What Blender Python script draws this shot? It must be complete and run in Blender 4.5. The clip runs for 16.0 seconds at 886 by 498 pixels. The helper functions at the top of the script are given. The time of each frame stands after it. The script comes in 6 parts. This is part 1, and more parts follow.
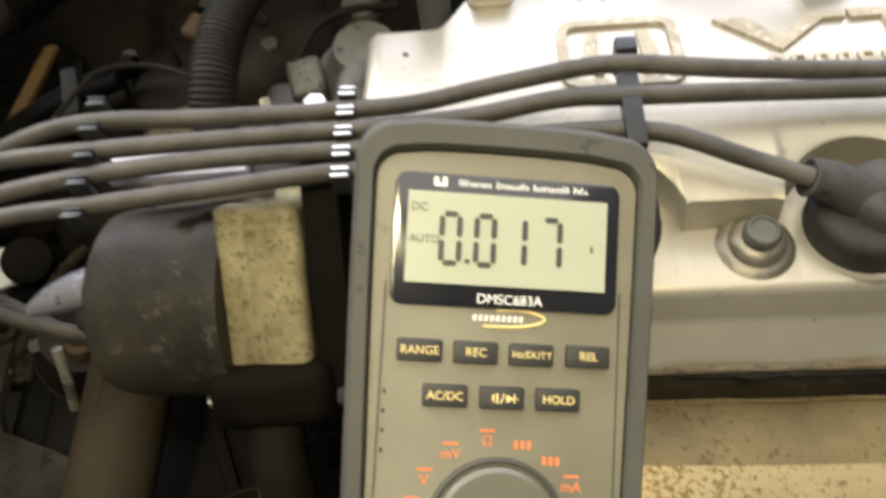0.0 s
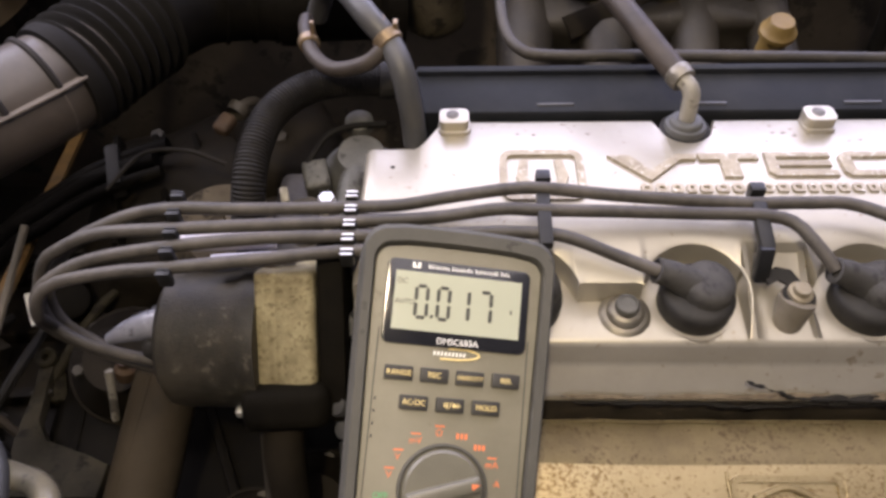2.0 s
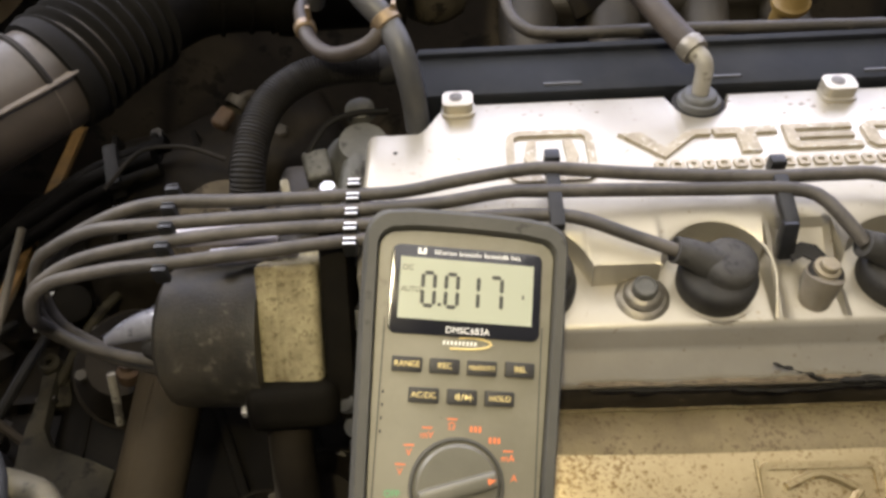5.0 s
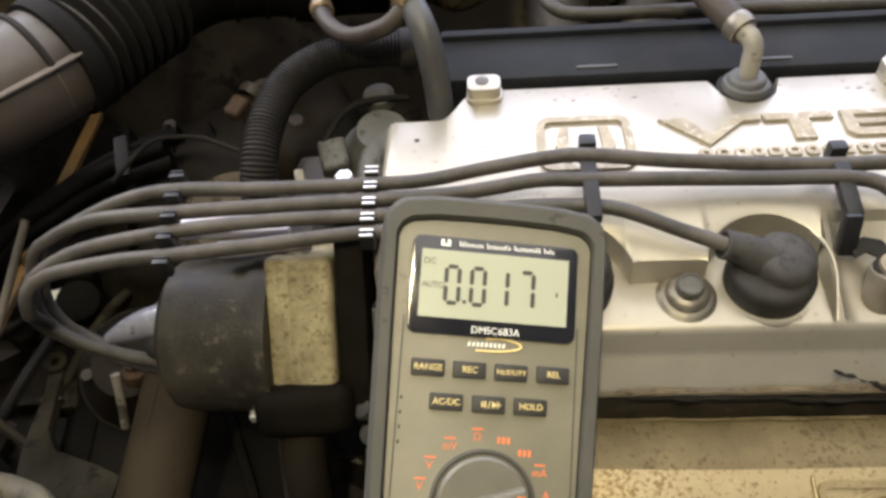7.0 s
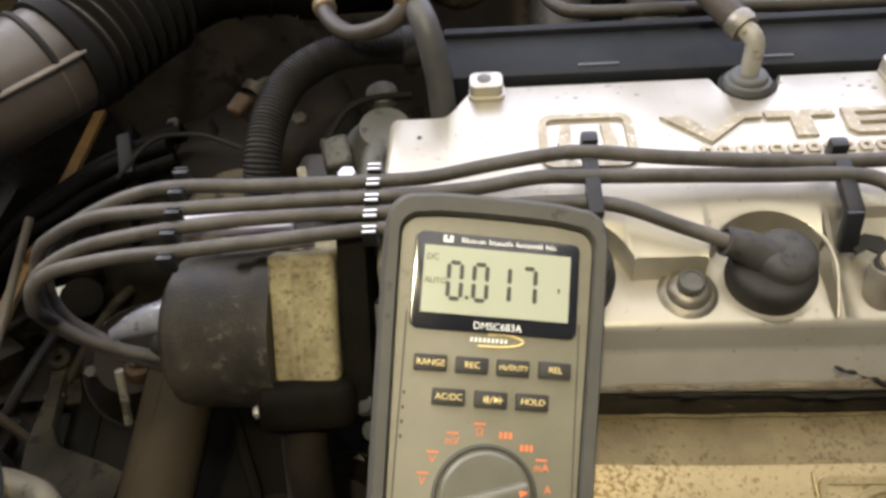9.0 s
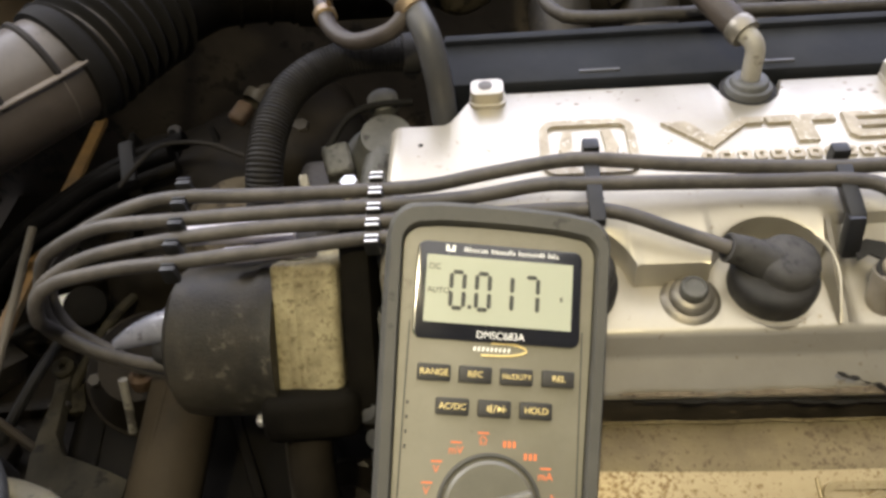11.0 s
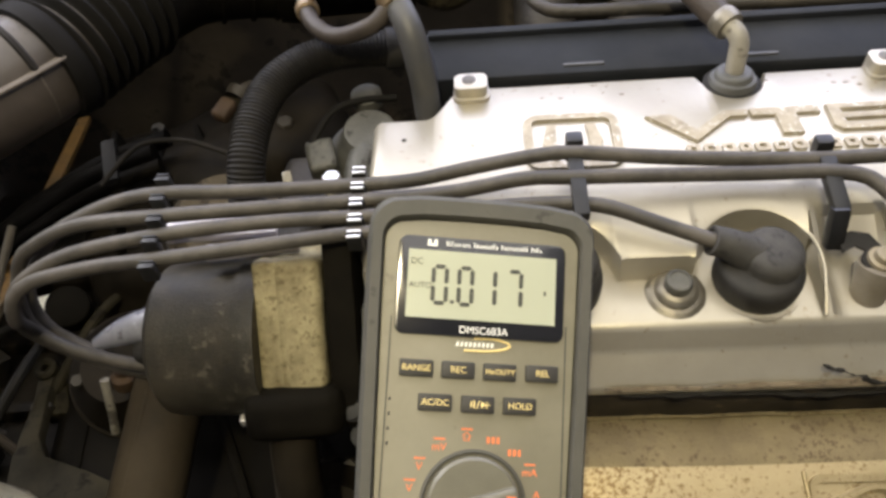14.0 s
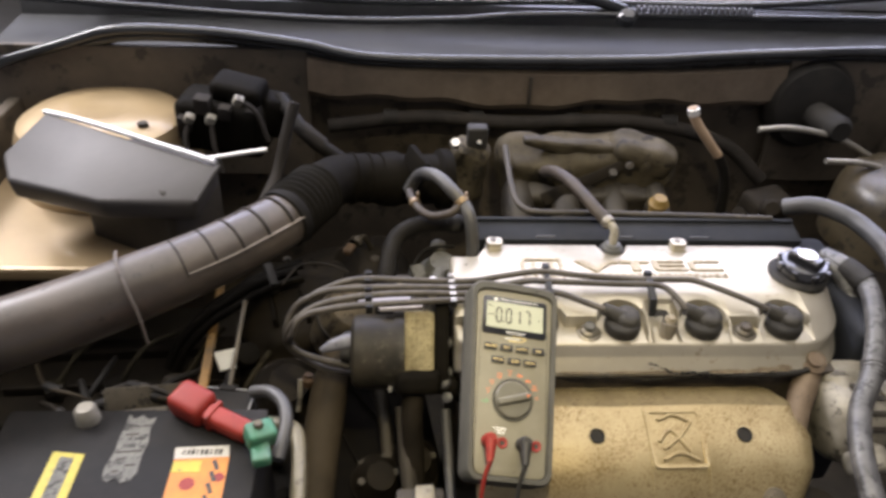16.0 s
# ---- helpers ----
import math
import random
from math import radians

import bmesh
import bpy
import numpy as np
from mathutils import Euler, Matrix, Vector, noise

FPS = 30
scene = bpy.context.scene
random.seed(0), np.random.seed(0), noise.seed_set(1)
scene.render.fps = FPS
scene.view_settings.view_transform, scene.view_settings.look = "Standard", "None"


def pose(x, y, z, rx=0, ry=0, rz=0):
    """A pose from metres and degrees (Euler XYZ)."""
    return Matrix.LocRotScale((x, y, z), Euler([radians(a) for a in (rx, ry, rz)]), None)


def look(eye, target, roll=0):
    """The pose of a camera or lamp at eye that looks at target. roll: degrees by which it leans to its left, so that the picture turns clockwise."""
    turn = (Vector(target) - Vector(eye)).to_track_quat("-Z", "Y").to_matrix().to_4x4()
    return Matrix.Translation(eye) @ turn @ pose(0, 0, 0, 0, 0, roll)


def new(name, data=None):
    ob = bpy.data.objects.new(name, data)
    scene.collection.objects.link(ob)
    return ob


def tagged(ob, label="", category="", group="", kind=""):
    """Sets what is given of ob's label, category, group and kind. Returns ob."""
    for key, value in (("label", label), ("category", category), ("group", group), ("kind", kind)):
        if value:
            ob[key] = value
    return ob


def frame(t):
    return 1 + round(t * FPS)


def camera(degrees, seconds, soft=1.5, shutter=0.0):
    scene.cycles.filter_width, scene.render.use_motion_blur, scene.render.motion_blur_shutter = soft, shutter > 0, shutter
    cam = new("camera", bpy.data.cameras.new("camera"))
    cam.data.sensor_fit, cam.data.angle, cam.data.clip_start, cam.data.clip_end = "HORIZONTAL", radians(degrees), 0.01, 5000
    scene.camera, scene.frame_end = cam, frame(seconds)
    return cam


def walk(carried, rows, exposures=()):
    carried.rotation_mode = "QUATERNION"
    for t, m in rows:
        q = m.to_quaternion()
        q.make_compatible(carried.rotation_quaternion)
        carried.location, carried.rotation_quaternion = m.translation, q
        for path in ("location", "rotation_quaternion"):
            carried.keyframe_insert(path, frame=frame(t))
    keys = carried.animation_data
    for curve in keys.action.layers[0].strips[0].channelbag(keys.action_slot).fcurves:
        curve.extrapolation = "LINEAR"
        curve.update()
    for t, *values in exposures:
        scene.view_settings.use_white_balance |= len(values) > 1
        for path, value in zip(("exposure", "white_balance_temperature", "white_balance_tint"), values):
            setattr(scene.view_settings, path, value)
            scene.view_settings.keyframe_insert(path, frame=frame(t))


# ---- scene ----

cam = camera(62.0, 16.0, soft=3.1, shutter=0.4)
PATH = [
    (0, (-0.1637, -0.2665, 1.0532), (-0.2074, 0.0378, 0.6589), -8.93),
    (0.5, (-0.1527, -0.2453, 1.0348), (-0.1799, 0.0187, 0.6110), -7.68),
    (1, (-0.1489, -0.2479, 1.0362), (-0.1715, 0.0223, 0.6161), -6.55),
    (1.5, (-0.1649, -0.3022, 1.1211), (-0.1782, -0.0087, 0.7166), -3.58),
    (2, (-0.1598, -0.3429, 1.1572), (-0.1751, -0.0101, 0.7844), -2.10),
    (2.5, (-0.1583, -0.3446, 1.1471), (-0.1683, -0.0117, 0.7742), -1.76),
    (3, (-0.1608, -0.3435, 1.1461), (-0.1733, -0.0104, 0.7735), -1.81),
    (3.5, (-0.1604, -0.3368, 1.1462), (-0.1746, -0.0056, 0.7719), -3.03),
    (4, (-0.1580, -0.3381, 1.1462), (-0.1769, -0.0055, 0.7733), -4.10),
    (4.5, (-0.1582, -0.3389, 1.1447), (-0.1778, -0.0065, 0.7717), -4.57),
    (6.8, (-0.1620, -0.3188, 1.1145), (-0.1987, 0.0127, 0.7420), -6.19),
    (7, (-0.1623, -0.3191, 1.1133), (-0.1986, 0.0144, 0.7425), -6.28),
    (7.5, (-0.1627, -0.3203, 1.1157), (-0.1990, 0.0134, 0.7451), -6.18),
    (8, (-0.1626, -0.3222, 1.1134), (-0.1998, 0.0117, 0.7431), -6.29),
    (8.5, (-0.1620, -0.3212, 1.1126), (-0.1990, 0.0120, 0.7416), -6.23),
    (9, (-0.1626, -0.3212, 1.1137), (-0.2000, 0.0118, 0.7427), -6.38),
    (11.5, (-0.1627, -0.3186, 1.1166), (-0.2012, 0.0152, 0.7463), -7.01),
    (12, (-0.1619, -0.3189, 1.1150), (-0.1996, 0.0162, 0.7458), -6.91),
    (12.5, (-0.1619, -0.3175, 1.1151), (-0.1985, 0.0181, 0.7463), -6.80),
    (13, (-0.1600, -0.3167, 1.1163), (-0.1962, 0.0198, 0.7482), -6.74),
    (13.5, (-0.1597, -0.3163, 1.1144), (-0.1941, 0.0193, 0.7453), -6.68),
    (14, (-0.1591, -0.3181, 1.1121), (-0.1919, 0.0153, 0.7410), -6.67),
    (14.5, (-0.1581, -0.3222, 1.1283), (-0.1874, 0.0116, 0.7572), -6.29),
    (15, (-0.1626, -0.4224, 1.2431), (-0.1392, -0.0526, 0.9074), 0.40),
    (15.3, (-0.2007, -0.5494, 1.3055), (-0.1703, -0.1347, 1.0278), -1.89),
    (15.5, (-0.2434, -0.6278, 1.3382), (-0.2059, -0.2123, 1.0627), -0.10),
    (15.6, (-0.2458, -0.6555, 1.3475), (-0.2125, -0.2401, 1.0712), 0.37),
    (15.8, (-0.2680, -0.6970, 1.3639), (-0.2296, -0.2855, 1.0825), 2.86),
    (16, (-0.2860, -0.7157, 1.3690), (-0.2559, -0.3056, 1.0845), 2.70),
]
EXPOSURES = [(0.0, 0.56, 6700, 8), (0.3, 0.54, 5800, 11), (0.6, 0.5, 5600, 16), (1.0, 0.2, 5500, 22), (1.4, -0.15, 6000, 34), (1.6, -0.15, 6100, 34), (2.1, 0.43, 6350, 23), (3.5, 0.43, 6500, 16), (7.0, 0.45, 6500, 12), (14.4, 0.45, 6500, 12), (15.0, 0.1, 6500, 13), (15.4, 0.7, 6650, 17), (16.0, 0.62, 6650, 15)]
walk(cam, [(t, look(eye, target, roll)) for t, eye, target, roll in PATH], EXPOSURES)

# ---- world and lamps ----
world = bpy.data.worlds.new("garage_air")
world.use_nodes = True
world.node_tree.nodes["Background"].inputs[0].default_value = (0.95, 0.95, 1.0, 1)
world.node_tree.nodes["Background"].inputs[1].default_value = 0.28
scene.world = world


def area_lamp(name, eye, target, sx, sy, watts, colour):
    data = bpy.data.lights.new(name, "AREA")
    data.shape, data.size, data.size_y, data.energy, data.color = "RECTANGLE", sx, sy, watts, colour
    ob = new(name, data)
    ob.matrix_world = look(eye, target)
    return ob


# overhead lamp, unseen and enlarged to add soft fill in the dark bay
area_lamp("ceiling_fill_light", (-0.4, 0.4, 2.72), (-0.4, 0.3, 0.8), 3.2, 2.2, 44, (1.0, 0.96, 0.88))
area_lamp("garage_door_light", (0.3, 2.0, 2.12), (0.0, 0.0, 0.85), 4.0, 1.2, 88, (0.70, 0.74, 1.0))
area_lamp("side_lamp_light", (-2.0, 1.0, 2.4), (-0.6, 0.15, 0.9), 1.2, 0.4, 46, (0.95, 0.95, 1.0))
torch = bpy.data.lights.new("hand_torch_light", "SPOT")
torch.energy, torch.color, torch.spot_size, torch.spot_blend, torch.shadow_soft_size = 19, (1.0, 0.88, 0.56), radians(60), 1.0, 0.03
new("hand_torch_light", torch).matrix_world = look((-0.22, -0.50, 1.62), (-0.13, -0.09, 0.82))


# ---- materials ----
def mat(name, a, b, rough=0.5, metal=0.0, scale=40.0, bump=0.15, spot=None, spot_scale=90.0, spot_at=0.62, dust=None, dust_amount=0.5, coat=0.0, spec=0.5, patch=0.0):
    """Two-tone surface: broad stains from a to b, fine grain bump, optional dark spots with their own shape, optional patchy dust."""
    m = bpy.data.materials.new(name)
    m.use_nodes = True
    nt = m.node_tree
    n, link = nt.nodes, nt.links.new
    bsdf = n["Principled BSDF"]
    co = n.new("ShaderNodeTexCoord")
    big = n.new("ShaderNodeTexNoise")
    big.inputs["Scale"].default_value, big.inputs["Detail"].default_value, big.inputs["Roughness"].default_value = scale, 6, 0.65
    fine = n.new("ShaderNodeTexNoise")
    fine.inputs["Scale"].default_value, fine.inputs["Detail"].default_value = scale * 14, 4
    link(co.outputs["Object"], big.inputs["Vector"])
    link(co.outputs["Object"], fine.inputs["Vector"])
    ramp = n.new("ShaderNodeValToRGB")
    ramp.color_ramp.elements[0].position, ramp.color_ramp.elements[1].position = 0.3, 0.72
    ramp.color_ramp.elements[0].color, ramp.color_ramp.elements[1].color = (*a, 1), (*b, 1)
    link(big.outputs["Fac"], ramp.inputs["Fac"])
    colour = ramp.outputs["Color"]

    def layer(src_scale, at, width, tone, strength, under, patch_scale=0.0):
        tex = n.new("ShaderNodeTexNoise")
        tex.inputs["Scale"].default_value, tex.inputs["Detail"].default_value, tex.inputs["Roughness"].default_value = src_scale, 5, 0.7
        link(co.outputs["Object"], tex.inputs["Vector"])
        mask = n.new("ShaderNodeMapRange")
        mask.inputs["From Min"].default_value, mask.inputs["From Max"].default_value = at, at + width
        mask.inputs["To Max"].default_value = strength
        link(tex.outputs["Fac"], mask.inputs["Value"])
        if patch_scale:
            # the spots gather in broad patches
            where = n.new("ShaderNodeTexNoise")
            where.inputs["Scale"].default_value, where.inputs["Detail"].default_value = patch_scale, 3
            link(co.outputs["Object"], where.inputs["Vector"])
            lift = n.new("ShaderNodeMath")
            lift.operation, lift.inputs[1].default_value, lift.inputs[2].default_value = "MULTIPLY_ADD", 0.34, -0.17
            link(where.outputs["Fac"], lift.inputs[0])
            add = n.new("ShaderNodeMath")
            link(tex.outputs["Fac"], add.inputs[0])
            link(lift.outputs[0], add.inputs[1])
            link(add.outputs[0], mask.inputs["Value"])
        mix = n.new("ShaderNodeMix")
        mix.data_type = "RGBA"
        link(mask.outputs["Result"], mix.inputs["Factor"])
        link(under, mix.inputs["A"])
        mix.inputs["B"].default_value = (*tone, 1)
        return mix.outputs["Result"]

    if dust:
        colour = layer(scale * 0.6, 0.42, 0.25, dust, dust_amount, colour)
    if spot:
        colour = layer(spot_scale, spot_at, 0.05, spot, 0.85, colour, patch)
    link(colour, bsdf.inputs["Base Color"])
    bsdf.inputs["Metallic"].default_value = metal
    vary = n.new("ShaderNodeMapRange")
    vary.inputs["To Min"].default_value, vary.inputs["To Max"].default_value = max(rough - 0.1, 0.03), min(rough + 0.14, 1)
    link(big.outputs["Fac"], vary.inputs["Value"])
    link(vary.outputs["Result"], bsdf.inputs["Roughness"])
    bsdf.inputs["Coat Weight"].default_value = coat
    bsdf.inputs["Specular IOR Level"].default_value = spec
    if bump:
        bm = n.new("ShaderNodeBump")
        bm.inputs["Strength"].default_value, bm.inputs["Distance"].default_value = bump, 0.0006
        link(fine.outputs["Fac"], bm.inputs["Height"])
        link(bm.outputs["Normal"], bsdf.inputs["Normal"])
    return m


SILVER = mat("cast_cover_paint", (0.345, 0.315, 0.25), (0.42, 0.39, 0.32), 0.40, 0.62, 14, 0.25, (0.22, 0.18, 0.115), 170, 0.645, patch=18)
GOLDCAST = mat("dirty_raised_cast", (0.23, 0.195, 0.135), (0.40, 0.355, 0.27), 0.6, 0.3, 90, 0.6, (0.52, 0.49, 0.43), 260, 0.57)
SHIELD = mat("rusty_galvanised_steel", (0.25, 0.20, 0.105), (0.37, 0.305, 0.175), 0.30, 0.5, 16, 0.35, (0.125, 0.076, 0.024), 430, 0.535, (0.20, 0.145, 0.065), 0.6, patch=26)
HOUSING = mat("stained_alloy", (0.215, 0.183, 0.098), (0.39, 0.34, 0.195), 0.6, 0.2, 60, 0.5, (0.115, 0.088, 0.040), 330, 0.55, (0.110, 0.084, 0.038), 0.9)
ALLOY = mat("dull_alloy", (0.27, 0.255, 0.22), (0.42, 0.40, 0.35), 0.42, 0.75, 40, 0.3)
OLDALLOY = mat("grimy_cast_alloy", (0.050, 0.042, 0.028), (0.13, 0.108, 0.072), 0.62, 0.25, 30, 0.5, (0.022, 0.018, 0.013), 60, 0.55)
STEEL = mat("worn_steel", (0.42, 0.41, 0.38), (0.62, 0.61, 0.58), 0.32, 0.9, 60, 0.2)
BRIGHT = mat("bright_zinc", (0.72, 0.71, 0.68), (0.85, 0.84, 0.82), 0.3, 0.7, 50, 0.2)
RUBBER = mat("dusty_cable_rubber", (0.029, 0.026, 0.022), (0.055, 0.049, 0.041), 0.55, 0.0, 40, 0.3, dust=(0.115, 0.101, 0.084), dust_amount=0.6, spec=0.35)
BOOT = mat("black_boot_rubber", (0.011, 0.0107, 0.010), (0.022, 0.0207, 0.0187), 0.6, 0.0, 90, 0.5, (0.05, 0.047, 0.042), 150, 0.64, (0.035, 0.032, 0.028), 0.5, spec=0.3)
CLIP = mat("black_clip_plastic", (0.007, 0.007, 0.007), (0.016, 0.016, 0.016), 0.42, 0.0, 40, 0.05, spec=0.3)
HOSE = mat("dark_hose_rubber", (0.0045, 0.004, 0.0034), (0.0095, 0.0084, 0.007), 0.6, 0.0, 60, 0.4, dust=(0.015, 0.013, 0.010), dust_amount=0.6, spec=0.16)
GREYHOSE = mat("grey_hose_rubber", (0.030, 0.0305, 0.0315), (0.058, 0.0585, 0.059), 0.45, 0.0, 30, 0.2, dust=(0.072, 0.065, 0.055), dust_amount=0.4)
SPOUT = mat("glossy_grey_rubber", (0.11, 0.112, 0.135), (0.22, 0.224, 0.255), 0.22, 0.0, 40, 0.15, (0.06, 0.06, 0.066), 90, 0.60)
TUBEGREY = mat("grey_moulded_plastic", (0.038, 0.031, 0.025), (0.070, 0.057, 0.045), 0.38, 0.0, 14, 0.25, (0.022, 0.018, 0.014), 50, 0.62, (0.115, 0.092, 0.071), 0.5, spec=0.5)
BOXGREY = mat("airbox_plastic", (0.038, 0.0355, 0.034), (0.066, 0.062, 0.059), 0.5, 0.0, 8, 0.2, dust=(0.088, 0.079, 0.071), dust_amount=0.4, spec=0.4)
GRIME = mat("oily_grime", (0.016, 0.0135, 0.010), (0.048, 0.040, 0.029), 0.6, 0.1, 25, 0.6, (0.075, 0.062, 0.045), 60, 0.62)
BROWNHOSE = mat("brown_dusty_hose", (0.019, 0.0140, 0.0075), (0.038, 0.0285, 0.016), 0.75, 0.0, 25, 0.3, dust=(0.052, 0.040, 0.024), dust_amount=0.5, spec=0.2)
COIL = mat("scuffed_cap_plastic", (0.0120, 0.0108, 0.0080), (0.026, 0.0232, 0.0168), 0.5, 0.0, 60, 0.6, (0.066, 0.058, 0.043), 120, 0.585, (0.044, 0.037, 0.026), 0.7, spec=0.3, patch=14)
BEIGE = mat("beige_car_paint", (0.37, 0.275, 0.150), (0.43, 0.325, 0.190), 0.35, 0.25, 5, 0.1, dust=(0.25, 0.19, 0.12), dust_amount=0.5, coat=0.3)
COWLBEIGE = mat("dusty_cowl_paint", (0.108, 0.084, 0.062), (0.160, 0.129, 0.096), 0.75, 0.0, 14, 0.3, dust=(0.062, 0.050, 0.039), dust_amount=0.6, spec=0.1)
NUTGREY = mat("oily_dark_nut", (0.055, 0.048, 0.038), (0.15, 0.135, 0.11), 0.45, 0.5, 120, 0.3)
DIALPLASTIC = mat("grey_dial_plastic", (0.098, 0.093, 0.069), (0.135, 0.127, 0.094), 0.42, 0.0, 40, 0.15, (0.07, 0.064, 0.045), 80, 0.62)
PALEHOSE = mat("pale_scuffed_hose", (0.040, 0.040, 0.041), (0.135, 0.133, 0.130), 0.34, 0.0, 45, 0.4, (0.016, 0.0155, 0.015), 70, 0.55)
# near black: the shade of the deep bay is put into this colour
SHADEBLACK = mat("shaded_near_black", (0.0030, 0.0025, 0.0018), (0.0085, 0.0072, 0.005), 0.7, 0.0, 40, 0.4, spec=0.06)
TUBEEDGE = mat("pale_tube_edge", (0.085, 0.071, 0.057), (0.16, 0.135, 0.11), 0.5, 0.0, 40, 0.3, (0.04, 0.033, 0.026), 70, 0.6)
ARMDUST = mat("olive_dusty_casting", (0.015, 0.0128, 0.0076), (0.034, 0.029, 0.018), 0.8, 0.0, 35, 0.5, (0.009, 0.0075, 0.005), 60, 0.56, spec=0.1)
BOOTDUST = mat("dust_greyed_rubber", (0.027, 0.0257, 0.0235), (0.050, 0.0475, 0.043), 0.65, 0.0, 110, 0.6, (0.018, 0.017, 0.0155), 130, 0.57, (0.070, 0.066, 0.059), 0.45, spec=0.25)
ELBOW = mat("grey_cream_elbow", (0.22, 0.205, 0.17), (0.33, 0.31, 0.265), 0.5, 0.1, 60, 0.3, (0.12, 0.105, 0.08), 120, 0.6)
BRASS = mat("dull_brass_clamp", (0.15, 0.105, 0.06), (0.25, 0.185, 0.11), 0.42, 0.6, 60, 0.2)
MANIFOLD = mat("oily_tan_cast_alloy", (0.020, 0.0165, 0.0105), (0.070, 0.058, 0.037), 0.6, 0.15, 22, 0.6, (0.009, 0.0075, 0.006), 45, 0.55, (0.125, 0.105, 0.069), 0.55, spec=0.25, patch=9)
COWLDARK = mat("weathered_cowl_plastic", (0.020, 0.0205, 0.021), (0.040, 0.041, 0.042), 0.6, 0.0, 12, 0.2, spec=0.25)
PITCH = mat("oil_black_rubber", (0.010, 0.0095, 0.0085), (0.022, 0.020, 0.017), 0.65, 0.0, 30, 0.3, spec=0.2)
TOWERTAN = mat("worn_tower_paint", (0.030, 0.024, 0.0145), (0.068, 0.054, 0.032), 0.35, 0.0, 10, 0.3, (0.014, 0.012, 0.009), 40, 0.54)
GASKET = mat("oily_brown_gasket", (0.022, 0.018, 0.013), (0.075, 0.060, 0.042), 0.5, 0.0, 60, 0.6, (0.15, 0.115, 0.075), 160, 0.62)
SLATE = mat("pale_lilac_plate", (0.30, 0.28, 0.30), (0.42, 0.40, 0.42), 0.4, 0.0, 40, 0.2)
BELLOWS = mat("dusty_bellows_rubber", (0.006, 0.0055, 0.0046), (0.0115, 0.0104, 0.0088), 0.7, 0.0, 30, 0.3, spec=0.1)
RUST = mat("dark_rust", (0.035, 0.021, 0.011), (0.085, 0.050, 0.025), 0.7, 0.2, 80, 0.5)
PALEEDGE = mat("bright_box_edge", (0.42, 0.42, 0.42), (0.70, 0.70, 0.70), 0.4, 0.2, 60, 0.2)
RUSTCAST = mat("rusty_cast_bracket", (0.085, 0.058, 0.036), (0.18, 0.135, 0.09), 0.65, 0.3, 40, 0.5, (0.04, 0.03, 0.02), 60, 0.58)
CREAMCAST = mat("dusty_cream_casting", (0.15, 0.137, 0.107), (0.32, 0.30, 0.25), 0.55, 0.2, 35, 0.5, (0.04, 0.034, 0.027), 60, 0.555)
STAIN = mat("brown_oil_stain", (0.10, 0.075, 0.045), (0.24, 0.195, 0.135), 0.55, 0.0, 90, 0.3, (0.03, 0.022, 0.014), 160, 0.55)
# brown stains, plus a darker base for the weaker light on the flat top
SHIELDTOP = mat("stained_dimmed_steel", (0.098, 0.073, 0.033), (0.165, 0.130, 0.062), 0.6, 0.2, 45, 0.5, (0.065, 0.043, 0.016), 360, 0.565, (0.22, 0.172, 0.09), 0.35, patch=30)
DUSTY = mat("brown_bay_dust", (0.042, 0.035, 0.024), (0.105, 0.087, 0.060), 0.85, 0.0, 40, 0.6, (0.018, 0.015, 0.011), 60, 0.55, (0.14, 0.115, 0.081), 0.45, spec=0.1)
PALEGREY = mat("pale_grey_rubber", (0.045, 0.045, 0.044), (0.085, 0.085, 0.081), 0.55, 0.0, 40, 0.2)
NUTRING = mat("dull_flange_steel", (0.12, 0.108, 0.083), (0.22, 0.20, 0.16), 0.36, 0.6, 90, 0.3)
POSTCAST = mat("dull_cast_post", (0.15, 0.13, 0.095), (0.22, 0.195, 0.15), 0.55, 0.35, 60, 0.4)
POSTBOLT = mat("tan_dusty_bolt", (0.18, 0.15, 0.10), (0.27, 0.235, 0.165), 0.55, 0.4, 90, 0.3)
LOOPHOSE = mat("brown_vacuum_hose", (0.020, 0.0155, 0.012), (0.046, 0.036, 0.028), 0.55, 0.0, 40, 0.3, dust=(0.075, 0.060, 0.047), dust_amount=0.4, spec=0.35)
DULLDARK = mat("dull_dark_plastic", (0.014, 0.0125, 0.011), (0.030, 0.027, 0.024), 0.8, 0.0, 25, 0.4, dust=(0.045, 0.038, 0.031), dust_amount=0.4, spec=0.15)
# dirty casting, coloured darker to carry the shade between the parts
GEARBLACK = mat("shade_darkened_casting", (0.0065, 0.0052, 0.0036), (0.019, 0.0150, 0.0098), 0.7, 0.0, 25, 0.5, spec=0.12)
FIREWALL = mat("dark_sooty_firewall", (0.050, 0.040, 0.029), (0.10, 0.081, 0.058), 0.7, 0.0, 12, 0.4, (0.026, 0.021, 0.015), 20, 0.55)
CASTDIRT = mat("alloy_under_dirt", (0.048, 0.047, 0.040), (0.115, 0.112, 0.098), 0.6, 0.3, 60, 0.5, (0.022, 0.02, 0.017), 90, 0.55)
COWL = mat("black_cowl_plastic", (0.012, 0.013, 0.014), (0.026, 0.028, 0.030), 0.18, 0.0, 12, 0.1)
RAIL = mat("dark_blue_black_plastic", (0.012, 0.0135, 0.017), (0.022, 0.0245, 0.030), 0.65, 0.0, 15, 0.2, dust=(0.040, 0.041, 0.042), dust_amount=0.35, spec=0.12)
